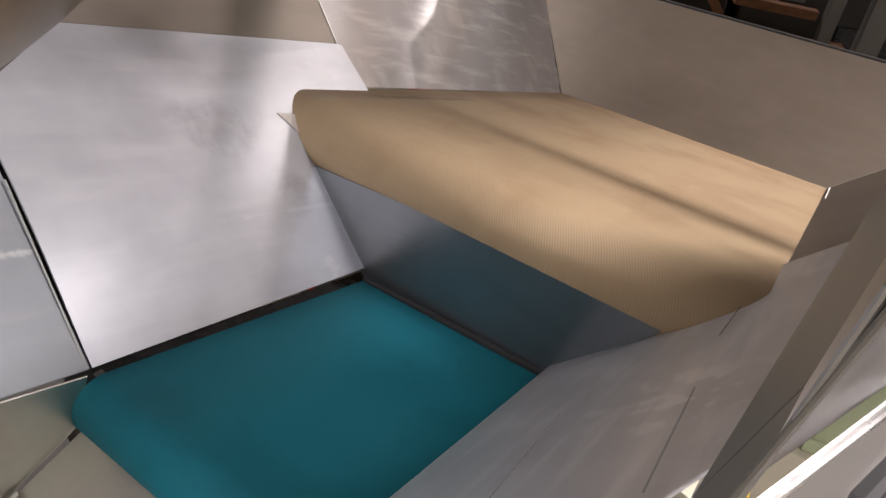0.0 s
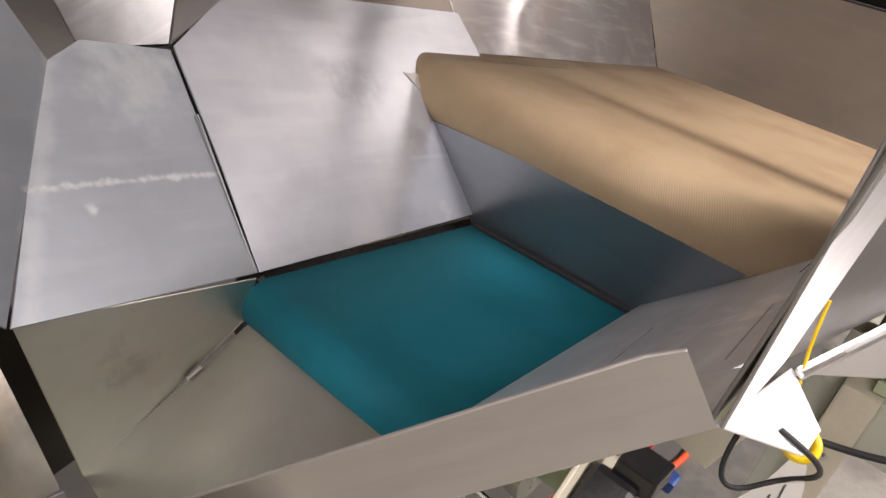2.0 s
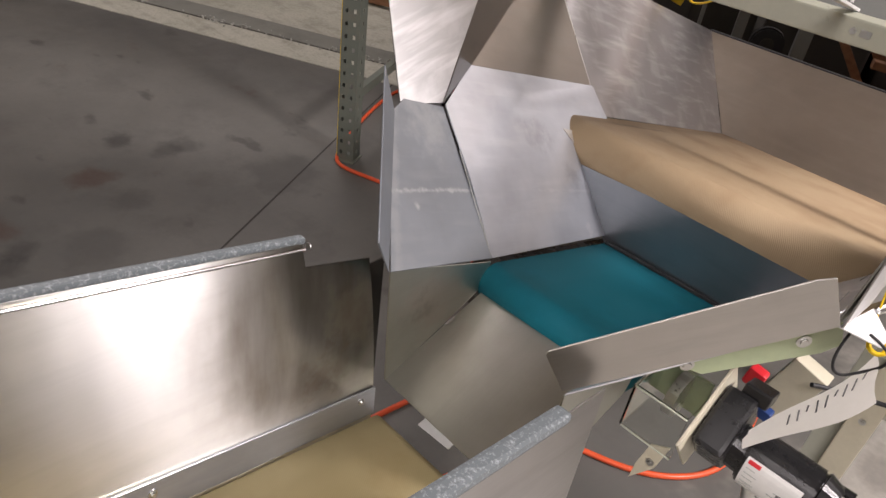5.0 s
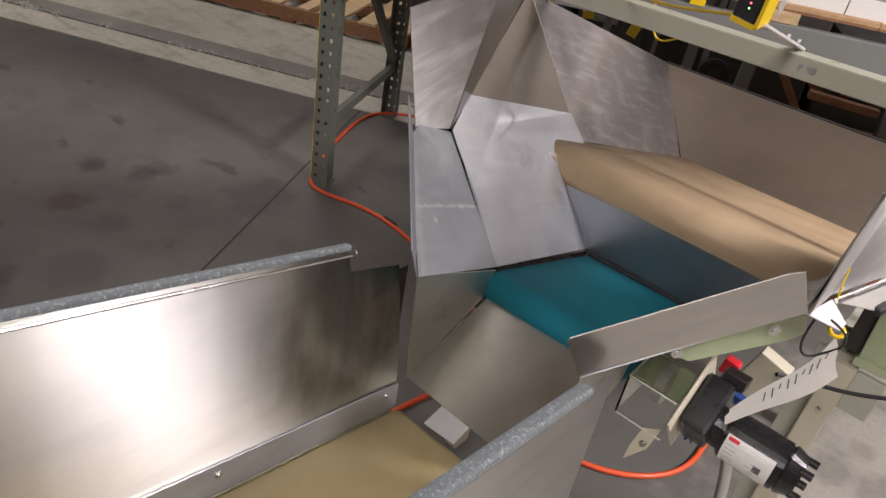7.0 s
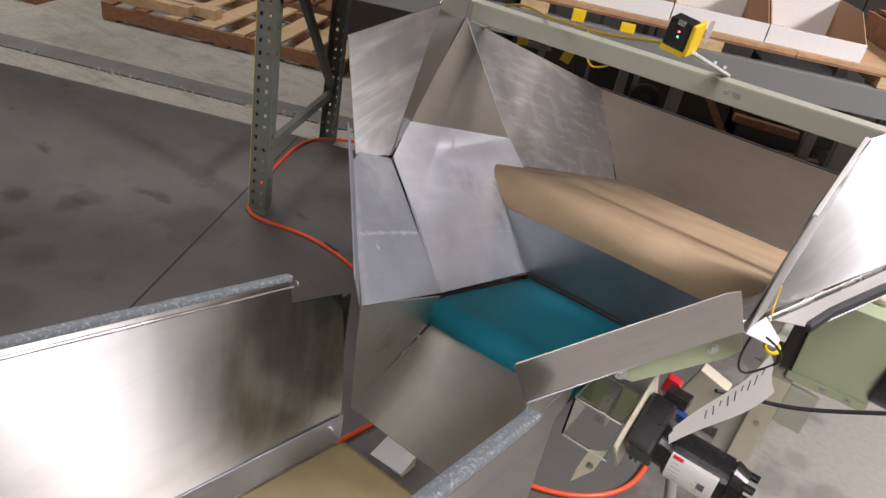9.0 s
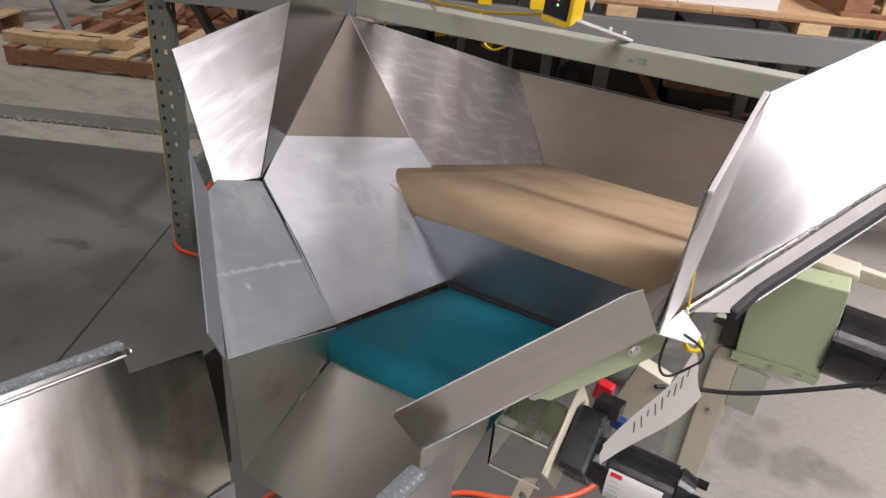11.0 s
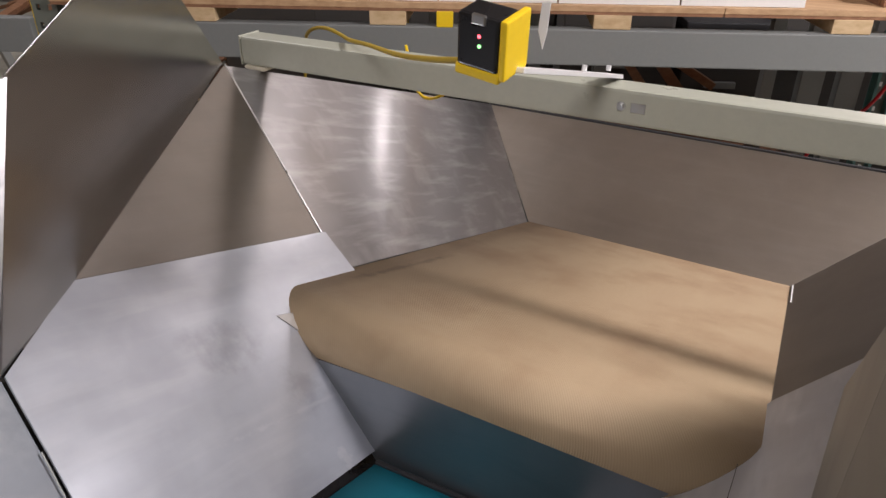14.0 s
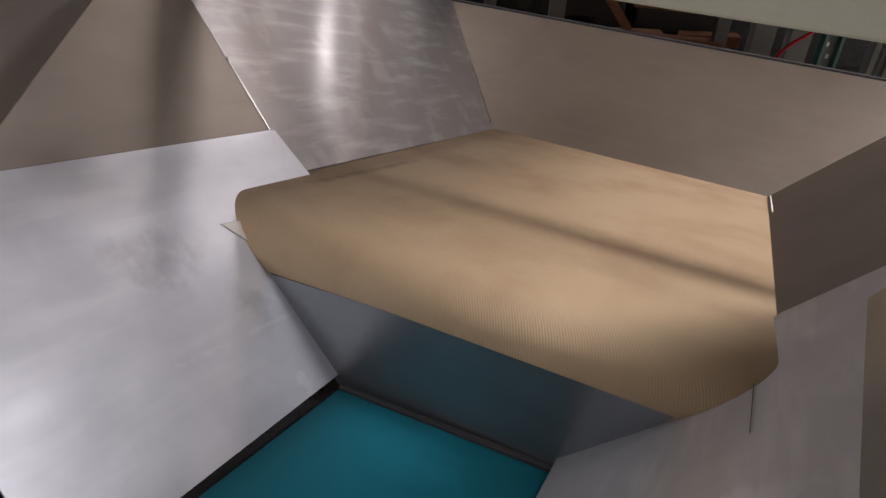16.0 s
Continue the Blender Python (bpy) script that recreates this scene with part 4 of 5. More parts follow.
def rack():
    px, py = Vector((0.902, 0.431, 0)), Vector((-0.431, 0.902, 0))
    o = Vector((-1.983, 0.976, 0))
    base = Matrix.Translation(o) @ Matrix((px, py, Vector((0, 0, 1)))).transposed().to_4x4()

    def punched(cols, holes, height, pitch=0.0508):
        """A sheet in x-z whose listed columns are punched at every pitch."""
        bm = bmesh.new()
        rows = []
        n = int(height / pitch)
        for k in range(n):
            rows += [(k * pitch, k * pitch + 0.034, False), (k * pitch + 0.034, (k + 1) * pitch, True)]
        for c in range(len(cols) - 1):
            for z0, z1, open_row in rows:
                if open_row and c in holes:
                    continue
                bm.faces.new([bm.verts.new(p) for p in ((cols[c], 0, z0), (cols[c + 1], 0, z0), (cols[c + 1], 0, z1), (cols[c], 0, z1))])
        bmesh.ops.remove_doubles(bm, verts=bm.verts, dist=1e-5)
        bmesh.ops.solidify(bm, geom=bm.faces[:], thickness=0.003)
        return bm

    def post_faces():
        front = punched((-0.0375, -0.025, -0.013, 0.010, 0.022, 0.0375), (1, 3), 2.6)
        side = []
        for x in (-0.0375, 0.0375):
            k = punched((0.003, 0.030, 0.040, 0.07), (1,), 2.6)
            bmesh.ops.transform(k, matrix=Matrix.Translation((x, 0, 0)) @ Matrix.Rotation(math.pi / 2, 4, "Z"), verts=k.verts)
            side.append(k)
        return front, side

    t = thing("rack_upright", "grey-green punched steel pallet rack upright on a concrete floor", "rack upright")
    for yy, flip in ((0, 1), (0.965, -1)):
        front, side = post_faces()
        m = base @ Matrix.Translation((0, yy, 0)) @ (Matrix.Rotation(math.pi, 4, "Z") if flip < 0 else Matrix())
        for k in (front, *side):
            bmesh.ops.transform(k, matrix=m, verts=k.verts)
        post = part("post", front, RACK_GREEN, t, "punched steel post")
        for k in side:
            part("flange", k, RACK_GREEN, post)
        part("foot_plate", bm_box((0.09, 0.10, 0.006), base @ Matrix.Translation((0, yy + 0.035 * flip, 0.003))), RACK_GREEN, t)
    part("edge_tape", bm_box((0.002, 0.006, 1.2), base @ Matrix.Translation((-0.0395, 0.004, 0.62))), YELLOW, t, "thin yellow edge tape")
    part("brace", bm_bar(base @ Vector((0, 0.06, 0.28)), base @ Vector((0, 0.90, 0.28)), 0.03, 0.04, 0.002), RACK_GREEN, t)
    part("brace", bm_bar(base @ Vector((0, 0.90, 0.32)), base @ Vector((0, 0.06, 1.20)), 0.03, 0.04, 0.002), RACK_GREEN, t)

    b = thing("rack_beam", "long grey steel rack beam carrying a plywood shelf", "beam")
    for yy in (0.0, 0.965):
        part("beam", bm_bar(base @ Vector((0.04, yy, 1.034)), base @ Vector((3.7, yy, 1.034)), 0.045, 0.097, 0.004), RACK_GREY, b)
        part("beam", bm_bar(base @ Vector((-2.7, yy, 1.034)), base @ Vector((-0.04, yy, 1.034)), 0.045, 0.097, 0.004), RACK_GREY, b)
    for s in (0.452, 0.985, 1.592, 2.213, 2.83):
        tagged(finish("spacer_block", bm_bar(base @ Vector((s, -0.02, 1.102)), base @ Vector((s, 0.98, 1.102)), 0.10, 0.037, 0.002), PINE), "pine spacer timber lying on the rack beams", "timber", "spacers on the rack")
    for s0, s1 in ((0.03, 1.879), (1.881, 3.73)):
        sh = thing("plywood_shelf", "bare plywood shelf board on timber spacers", "shelf", "shelf boards")
        part("top_sheet", bm_box((s1 - s0, 1.0, 0.0155), base @ Matrix.Translation(((s0 + s1) / 2, 0.48, 1.1367)), 0.0008), PLY, sh)
        part("bottom_ply", bm_box((s1 - s0 - 0.002, 0.998, 0.0085), base @ Matrix.Translation(((s0 + s1) / 2, 0.48, 1.1247)), 0.0006), OLD_WOOD, sh, "darker glued layer")
    for i in range(5):
        c = thing("carton_tray", "white card tray with brown corrugated flap on the shelf", "box", "cartons on the shelf")
        s0 = 0.4795 + 0.3225 * i
        part("front", bm_span((s0, 0.0, 1.1455), (s0 + 0.318, 0.005, 1.205)), WHITE, c, "white printed front")
        part("floor", bm_span((s0, 0.005, 1.1455), (s0 + 0.318, 0.42, 1.150)), CARTON, c)
        for xx in (s0, s0 + 0.313):
            bm = bm_sheet([(xx, 0.005, 1.150), (xx, 0.42, 1.150), (xx, 0.42, 1.285), (xx, 0.16, 1.285), (xx, 0.005, 1.205)], 0.004)
            part("side", bm, CARTON, c)
        part("back", bm_span((s0, 0.42, 1.1455), (s0 + 0.318, 0.425, 1.285)), WHITE, c)
        for ob in c.children:
            ob.matrix_basis = base
    return base


RACK = rack()


def R(s, r, z=0.0):
    """A point by the rack's own axes: along its beams, away from its front, up."""
    return RACK @ Vector((s, r, z))


def floor_details():
    old = finish("ground_strip", bm_box((11.0, 5.275, 0.004), RACK @ Matrix.Translation((-2.0, 3.5225, 0.002))), OLD_FLOOR)
    tagged(old, "worn pale concrete strip beyond the rack", "floor", kind="structure")
    patch = finish("ground_repair", bm_box((9.0, 0.19, 0.003), RACK @ Matrix.Translation((-2.5, 1.225, 0.0045))), REPAIR)
    tagged(patch, "darker repaired concrete band along the joint", "floor", kind="structure")
    for a, b, w in ((R(-6, 1.12, 0.004), R(2.0, 1.12, 0.004), 0.012), (Vector((-1.45, -0.29, 0.0)), Vector((-2.54, 1.78, 0.0)), 0.007)):
        tagged(finish("trim_joint", bm_bar(a, b, w, 0.003), DARK), "dark joint in the concrete floor", "joint", kind="structure")
    bm = bmesh.new()
    rnd = random.Random(4)
    for i in range(260):
        s, r = rnd.uniform(-4.5, 0.6), 1.13 + rnd.gauss(0, 0.025)
        if rnd.random() < 0.45:
            s = rnd.choice((-3.2, -2.6, -1.4, -0.5)) + rnd.gauss(0, 0.12)
        k = rnd.uniform(0.004, 0.013) if i % 6 else rnd.uniform(0.016, 0.034)
        m = Matrix.Translation(R(s, r, 0.005)) @ Euler((rnd.random() * 3, rnd.random() * 3, rnd.random() * 3)).to_matrix().to_4x4() @ Matrix.Diagonal((k, k * 0.7, min(k * 0.5, 0.006), 1))
        bmesh.ops.create_icosphere(bm, subdivisions=1, radius=1.0, matrix=m)
    tagged(finish("concrete_debris", bm, CRUMB), "crumbs of pale broken concrete along the joint", "debris", kind="stuff")


floor_details()


def pallet(s, r, length, depth, boards, mat_top, label, turn=0.0):
    t = thing("pallet", label, "pallet", "pallets on the floor")
    m = RACK @ Matrix.Translation((s, r, 0.004)) @ pose(0, 0, 0, 0, 0, turn)
    rnd = random.Random(int(s * 100))
    for k in range(3):
        y = k * (depth - 0.04) / 2
        part("stringer", bm_box((length, 0.04, 0.09), m @ Matrix.Translation((length / 2, y + 0.02, 0.064)), 0.002), OLD_WOOD, t, "reddish weathered stringer")
    n = boards
    for k in range(n):
        w = rnd.choice((0.09, 0.13, 0.14))
        x = (length - w) * k / (n - 1) + w / 2
        part("deck_board", bm_box((w, depth, 0.018), m @ Matrix.Translation((x, depth / 2, 0.118)) @ pose(0, 0, 0, 0, 0, rnd.uniform(-0.6, 0.6)), 0.002), mat_top if rnd.random() < 0.75 else OLD_WOOD, t)
    for x in (0.06, length / 2, length - 0.06):
        part("base_board", bm_box((0.10, depth, 0.018), m @ Matrix.Translation((x, depth / 2, 0.009)), 0.001), OLD_WOOD, t)
    return t


pallet(-2.07, 2.03, 1.80, 1.0, 8, PINE, "long wooden pallet with pale deck boards on the floor")
pallet(-0.15, 2.05, 1.2, 1.0, 7, OLD_WOOD, "weathered wooden pallet on the floor")
pallet(-3.75, 2.0, 1.2, 1.0, 7, PINE, "wooden pallet with pale boards on the floor")
pallet(-2.0, 3.2, 1.2, 1.0, 7, OLD_WOOD, "weathered wooden pallet behind the others")
pallet(-0.6, 3.3, 1.2, 1.0, 7, OLD_WOOD, "weathered wooden pallet behind the others")



def scrap():
    """Odd timber, hoops and a leaning steel leg on and behind the pallets."""
    rnd = random.Random(21)
    leg = thing("leaning_post", "grey steel post leaning on the pallet boards", "post")
    part("shaft", bm_bar(R(-1.75, 2.32, 0.135), R(-2.15, 2.55, 0.85), 0.05, 0.04, 0.003), RACK_GREY, leg)
    part("foot_plate", bm_box((0.14, 0.10, 0.008), RACK @ Matrix.Translation((-1.75, 2.32, 0.132))), RACK_GREY, leg)
    for k in range(4):
        ob = finish("timber_block", bm_box((0.34, 0.12, 0.07), RACK @ Matrix.Translation((-1.95 + 0.16 * k, 2.16 + 0.09 * (k % 2), 0.167)) @ pose(0, 0, 0, 0, 0, rnd.uniform(-12, 12)), 0.004), PINE)
        tagged(ob, "pale sawn timber block lying on the pallet", "timber", "timber blocks")
    for k in range(4):
        s, r, q = rnd.uniform(-2.3, -0.4), rnd.uniform(3.3, 4.6), rnd.uniform(0.09, 0.16)
        bm = bm_ring(R(s, r, 0.16), q, 0.014, 28, 8)
        tagged(finish("cable_coil", bm, RACK_GREY if k % 2 else RUBBER, smooth=True), "coil of old cable lying among the scrap", "coil", "cable coils")
    bm = bmesh.new()
    for k in range(90):
        s, r = rnd.uniform(-3.4, 0.4), rnd.uniform(3.2, 5.4)
        n, w = rnd.uniform(0.25, 0.9), rnd.uniform(0.03, 0.11)
        m = RACK @ Matrix.Translation((s, r, rnd.uniform(0.14, 0.42))) @ pose(0, 0, 0, rnd.uniform(-25, 25), rnd.uniform(-25, 25), rnd.uniform(0, 180)) @ Matrix.Diagonal((n, w, rnd.uniform(0.015, 0.05), 1))
        bmesh.ops.create_cube(bm, size=1.0, matrix=m)
    tagged(finish("scrap_timber", bm, OLD_WOOD), "heap of weathered scrap boards behind the pallets", "scrap", kind="stuff")


def carton():
    t = thing("carton", "brown printed cardboard carton standing on the floor", "box")
    m = pose(-4.62, 0.02, 0, 0, 0, 18)
    part("body", bm_box((0.5, 0.5, 0.4), m @ Matrix.Translation((-0.10, 0.02, 0.2)), 0.004), CARTON, t)
    part("print", bm_box((0.002, 0.16, 0.07), m @ Matrix.Translation((0.1512, 0.12, 0.10))), DARK, t, "dark printed bar")
    return t


carton()


def stock():
    """Goods and steelwork seen under and beyond the shelf, with a dark backdrop added behind."""
    rnd = random.Random(11)
    # dark cases and screen are added to keep the background as dim as its shade
    x = 0.35
    while x < 4.6:
        w = rnd.uniform(0.34, 0.62)
        h = rnd.uniform(0.74, 1.02)
        t = thing("backdrop_case", "added dark case, backdrop for the dim space below the shelf", "case", "dark cases below the shelf")
        m = RACK @ Matrix.Translation((x + w / 2, 1.75 + rnd.uniform(-0.15, 0.15), 0.0)) @ pose(0, 0, 0, 0, 0, rnd.uniform(-6, 6))
        part("body", bm_box((w - 0.02, 0.5, h), m @ Matrix.Translation((0, 0, h / 2)), 0.012), DARK, t)
        part("lid", bm_box((w, 0.52, 0.04), m @ Matrix.Translation((0, 0, h + 0.02)), 0.008), RUBBER, t)
        part("handle", bm_box((0.14, 0.03, 0.03), m @ Matrix.Translation((rnd.uniform(-0.05, 0.05), -0.262, h * 0.7)), 0.006), RACK_GREY, t)
        part("panel", bm_box((w * 0.6, 0.008, h * 0.3), m @ Matrix.Translation((rnd.uniform(-0.04, 0.04), -0.252, h * 0.32)), 0.002), BLACK, t)
        x += w + 0.01
    t = thing("backdrop_screen", "added dark backdrop screen behind the shelf", "screen")
    for k in range(9):
        part("panel", bm_box((0.70, 0.03, 1.9), RACK @ Matrix.Translation((-0.2 + 0.71 * k, 2.75, 0.95)), 0.004), DARK, t)
    for s, r, w in ((1.03, 1.0, 0.035), (1.27, 1.02, 0.016), (1.44, 1.0, 0.045), (1.705, 1.0, 0.06), (2.385, 1.04, 0.05), (2.555, 1.04, 0.09), (2.715, 1.06, 0.09), (3.03, 1.04, 0.025), (3.12, 1.05, 0.05)):
        p = thing("steel_post", "dull grey steel post standing under the shelf", "post", "posts under the shelf")
        part("shaft", bm_box((w, 0.05, 0.984), RACK @ Matrix.Translation((s, r - 0.09, 0.492)), 0.003), RACK_GREY, p)
        part("foot", bm_box((w + 0.06, 0.11, 0.01), RACK @ Matrix.Translation((s, r - 0.09, 0.005))), RACK_GREY, p)
    w = thing("caster_wheel", "black rubber wheel leaning under the shelf", "wheel")
    part("tyre", join(bm_rod(R(1.58, 0.98, 0.60), R(1.58, 1.02, 0.60), 0.075, 28, bevel=0.008)), RUBBER, w)
    part("hub", bm_rod(R(1.58, 0.975, 0.60), R(1.58, 1.025, 0.60), 0.032, 18, bevel=0.004), DARK, w)
    part("support", bm_box((0.05, 0.06, 0.54), RACK @ Matrix.Translation((1.58, 1.06, 0.27)), 0.004), DARK, w)
    for k, (s0, z0, s1, z1, y) in enumerate(((1.80, 0.78, 2.02, 0.50, 1.0), (1.92, 0.80, 2.10, 0.58, 1.12), (2.02, 0.62, 2.34, 0.60, 0.98), (1.70, 0.50, 2.40, 0.46, 0.95), (2.05, 0.72, 2.25, 0.60, 1.2))):
        ob = finish("rough_board", bm_bar(R(s0, y, z0), R(s1, y, z1), 0.05, 0.035 + 0.012 * (k % 2), 0.003), OLD_WOOD)
        tagged(ob, "rough brown board leaning among the stored goods", "timber", "boards under the shelf")
    for s in (1.75, 2.08, 2.42):
        t = thing("board_stack", "stack of rough brown boards below the shelf", "timber", "board stacks")
        for j in range(6):
            part("board", bm_box((0.30, 0.8, 0.022), RACK @ Matrix.Translation((s + rnd.uniform(-0.03, 0.03), 0.85, 0.012 + 0.075 * j)) @ pose(0, 0, 0, 0, 0, rnd.uniform(-8, 8)), 0.002), OLD_WOOD, t)
            part("batten", bm_box((0.26, 0.06, 0.051), RACK @ Matrix.Translation((s, 0.55 + 0.3 * (j % 3), 0.0495 + 0.075 * j)), 0.002), OLD_WOOD if j % 2 else PINE, t)
    p = thing("rack_post", "teal punched rack post behind the shelf", "rack upright", "far rack posts")
    m = RACK @ Matrix.Translation((2.85, 0.96, 0.0))
    for x in (-0.034, 0.034):
        part("edge_flange", bm_box((0.014, 0.05, 1.10), m @ Matrix.Translation((x, 0, 0.55)), 0.002), TEAL, p, "pale teal folded edge")
    part("web", bm_box((0.056, 0.006, 1.10), m @ Matrix.Translation((0, 0.012, 0.55))), RACK_GREEN, p)
    for k in range(20):
        part("slot", bm_box((0.012, 0.002, 0.018), m @ Matrix.Translation((0.008 if k % 2 else -0.006, 0.0085, 0.08 + 0.0508 * k))), ZINC, p)
    rl = cord("red_cable", [tuple(R(2.895, 0.93, 1.05)), tuple(R(2.89, 0.92, 0.90)), tuple(R(2.87, 0.91, 0.76)), tuple(R(2.80, 0.90, 0.62)), tuple(R(2.70, 0.90, 0.52)), tuple(R(2.55, 0.88, 0.45)), tuple(R(2.45, 0.7, 0.01))], 0.007, RED)
    tagged(rl, "red cable hanging from the rack beam", "cable")
    for s, z, w2, h2 in ((1.142, 1.108, 0.045, 0.05), (1.316, 1.103, 0.05, 0.04)):
        g = thing("beam_clip", "yellow plastic clip on the rack beam", "clip", "yellow clips")
        part("clip_body", bm_box((w2, 0.012, h2 - 0.008), RACK @ Matrix.Translation((s, -0.018, z - 0.006)), 0.002), YELLOW, g)
    for s, r in ((2.55, 3.2), (2.72, 3.2), (3.3, 3.4), (4.2, 3.5)):
        p = thing("rack_post", "teal punched rack post in the next row", "rack upright", "far rack posts")
        part("post", bm_box((0.075, 0.07, 2.6), RACK @ Matrix.Translation((s, r, 1.3)), 0.003), TEAL, p)
        part("foot", bm_box((0.12, 0.12, 0.01), RACK @ Matrix.Translation((s, r, 0.005))), TEAL, p)
    p = thing("far_beam", "grey rack beam in the next row", "beam")
    part("beam", bm_box((6.0, 0.05, 0.10), RACK @ Matrix.Translation((3.0, 3.16, 1.5))), RACK_GREY, p)
    for s, r, z, w, h, tip in ((1.16, 0.95, 0.741, 0.05, 0.085, 18), (0.927, 0.95, 0.761, 0.055, 0.05, -8)):
        g = thing("hanging_label", "yellow plastic label hanging below the rack beam", "label", "yellow labels")
        part("card", bm_box((w, 0.004, h), RACK @ Matrix.Translation((s, r, z)) @ pose(0, 0, 0, 0, tip, 0), 0.001), YELLOW, g)
        part("strap", bm_box((0.012, 0.003, 0.985 - z), RACK @ Matrix.Translation((s - 0.01, r + 0.004, (0.985 + z) / 2))), YELLOW, g)


stock()


def crate():
    t = thing("wooden_crate", "low brown wooden crate with pale blocks on the plywood shelf", "crate")
    s0, s1, r0, r1, z = 2.30, 3.35, 0.03, 0.72, 1.1445
    m = RACK @ Matrix.Translation((0, 0, z))
    for r in (r0 + 0.01, r1 - 0.01):
        part("base_board", bm_box((s1 - s0, 0.02, 0.016), m @ Matrix.Translation(((s0 + s1) / 2, r, 0.008)), 0.002), OLD_WOOD, t)
        part("top_board", bm_box((s1 - s0, 0.022, 0.02), m @ Matrix.Translation(((s0 + s1) / 2, r, 0.086)), 0.002), OLD_WOOD, t)
        for k in range(9):
            x = s0 + 0.05 + (s1 - s0 - 0.1) * k / 8
            part("block", bm_box((0.085, 0.018, 0.060), m @ Matrix.Translation((x, r, 0.046)), 0.002), PINE if k % 3 else OLD_WOOD, t, "pale sawn block")
    for x in (s0 + 0.008, s1 - 0.008):
        part("end_board", bm_box((0.016, r1 - r0 - 0.05, 0.096), m @ Matrix.Translation((x, (r0 + r1) / 2, 0.048)), 0.002), OLD_WOOD, t)
    for k in range(7):
        x = s0 + 0.09 + (s1 - s0 - 0.18) * k / 6
        part("deck_board", bm_box((0.11, r1 - r0, 0.014), m @ Matrix.Translation((x, (r0 + r1) / 2, 0.103)), 0.002), OLD_WOOD, t)
    return t


crate()


def gear_motor():
    t = thing("gear_motor", "black gear motor with a white rating plate on the transfer conveyor", "motor")
    cy, cz = -0.04, 0.872
    tilt = pose(0, 0, 0, 38, 0, 0)
    g = Matrix.Translation((0.018, cy, cz)) @ tilt
    part("gearbox", bm_box((0.040, 0.085, 0.085), g, 0.006), BLACK, t, "black gearbox")
    part("mounting_plate", bm_box((0.004, 0.125, 0.125), Matrix.Translation((-0.006, cy, cz)) @ tilt, 0.001), CREAM, t, "cream painted mounting plate")
    part("neck", bm_rod((0.036, cy, cz - 0.012), (0.056, cy, cz - 0.014), 0.030, 20), BLACK, t)
    body = part("motor_body", bm_rod((0.054, cy, cz - 0.014), (0.138, cy, cz - 0.014), 0.037, 32, bevel=0.003), BLACK, t, "glossy black motor barrel", smooth=False)
    part("end_bell", bm_rod((0.138, cy, cz - 0.014), (0.160, cy, cz - 0.014), 0.038, 28, 0.030, bevel=0.002), BLACK, t)
    for a in range(4):
        q = (0.0, 0.027 * math.cos(a * 1.571 + 0.6), 0.027 * math.sin(a * 1.571 + 0.6))
        part("end_stud", bm_rod((0.156, cy + q[1], cz - 0.014 + q[2]), (0.172, cy + q[1], cz - 0.014 + q[2]), 0.006, 10), BLACK, t)
    part("terminal_box", bm_box((0.035, 0.04, 0.02), Matrix.Translation((0.03, cy + 0.03, cz + 0.052)) @ pose(0, 0, 0, -20, 0, 0), 0.003), BLACK, t)

    def patch(x0, x1, a0, a1, mat, nm, lab, off=0.0008):
        bm = bmesh.new()
        vs = []
        n = 10
        for i in range(n + 1):
            a = a0 + (a1 - a0) * i / n
            y, z = cy + (0.037 + off) * math.cos(a), cz - 0.014 + (0.037 + off) * math.sin(a)
            vs.append((bm.verts.new((x0, y, z)), bm.verts.new((x1, y, z))))
        for i in range(n):
            bm.faces.new((vs[i][0], vs[i][1], vs[i + 1][1], vs[i + 1][0]))
        bmesh.ops.recalc_face_normals(bm, faces=bm.faces)
        bmesh.ops.solidify(bm, geom=bm.faces[:], thickness=0.0006)
        return part(nm, bm, mat, body, lab)

    a0, a1 = math.radians(140), math.radians(222)
    patch(0.060, 0.128, a0, a1, WHITE, "rating_plate", "white rating plate with small print")
    patch(0.063, 0.078, math.radians(144), math.radians(152), RED, "logo_patch", "small red patch", 0.0020)
    rnd = random.Random(3)
    for k in range(6):
        a = math.radians(160 + 10 * k)
        patch(0.064, 0.064 + rnd.uniform(0.008, 0.022), a, a + 0.016, PRINT, "print_bar", "", 0.0018)
        if k > 2:
            patch(0.096 + 0.006 * (k % 2), 0.110, a - 0.3, a - 0.285, PRINT, "print_bar", "", 0.0018)
    patch(0.106, 0.116, math.radians(172), math.radians(188), INK, "approval_mark", "dark approval mark", 0.0018)
    return t


gear_motor()


PALE_EDGE = paint("milky_plastic_edge", (0.62, 0.66, 0.56), 0.3, amount=0.1)


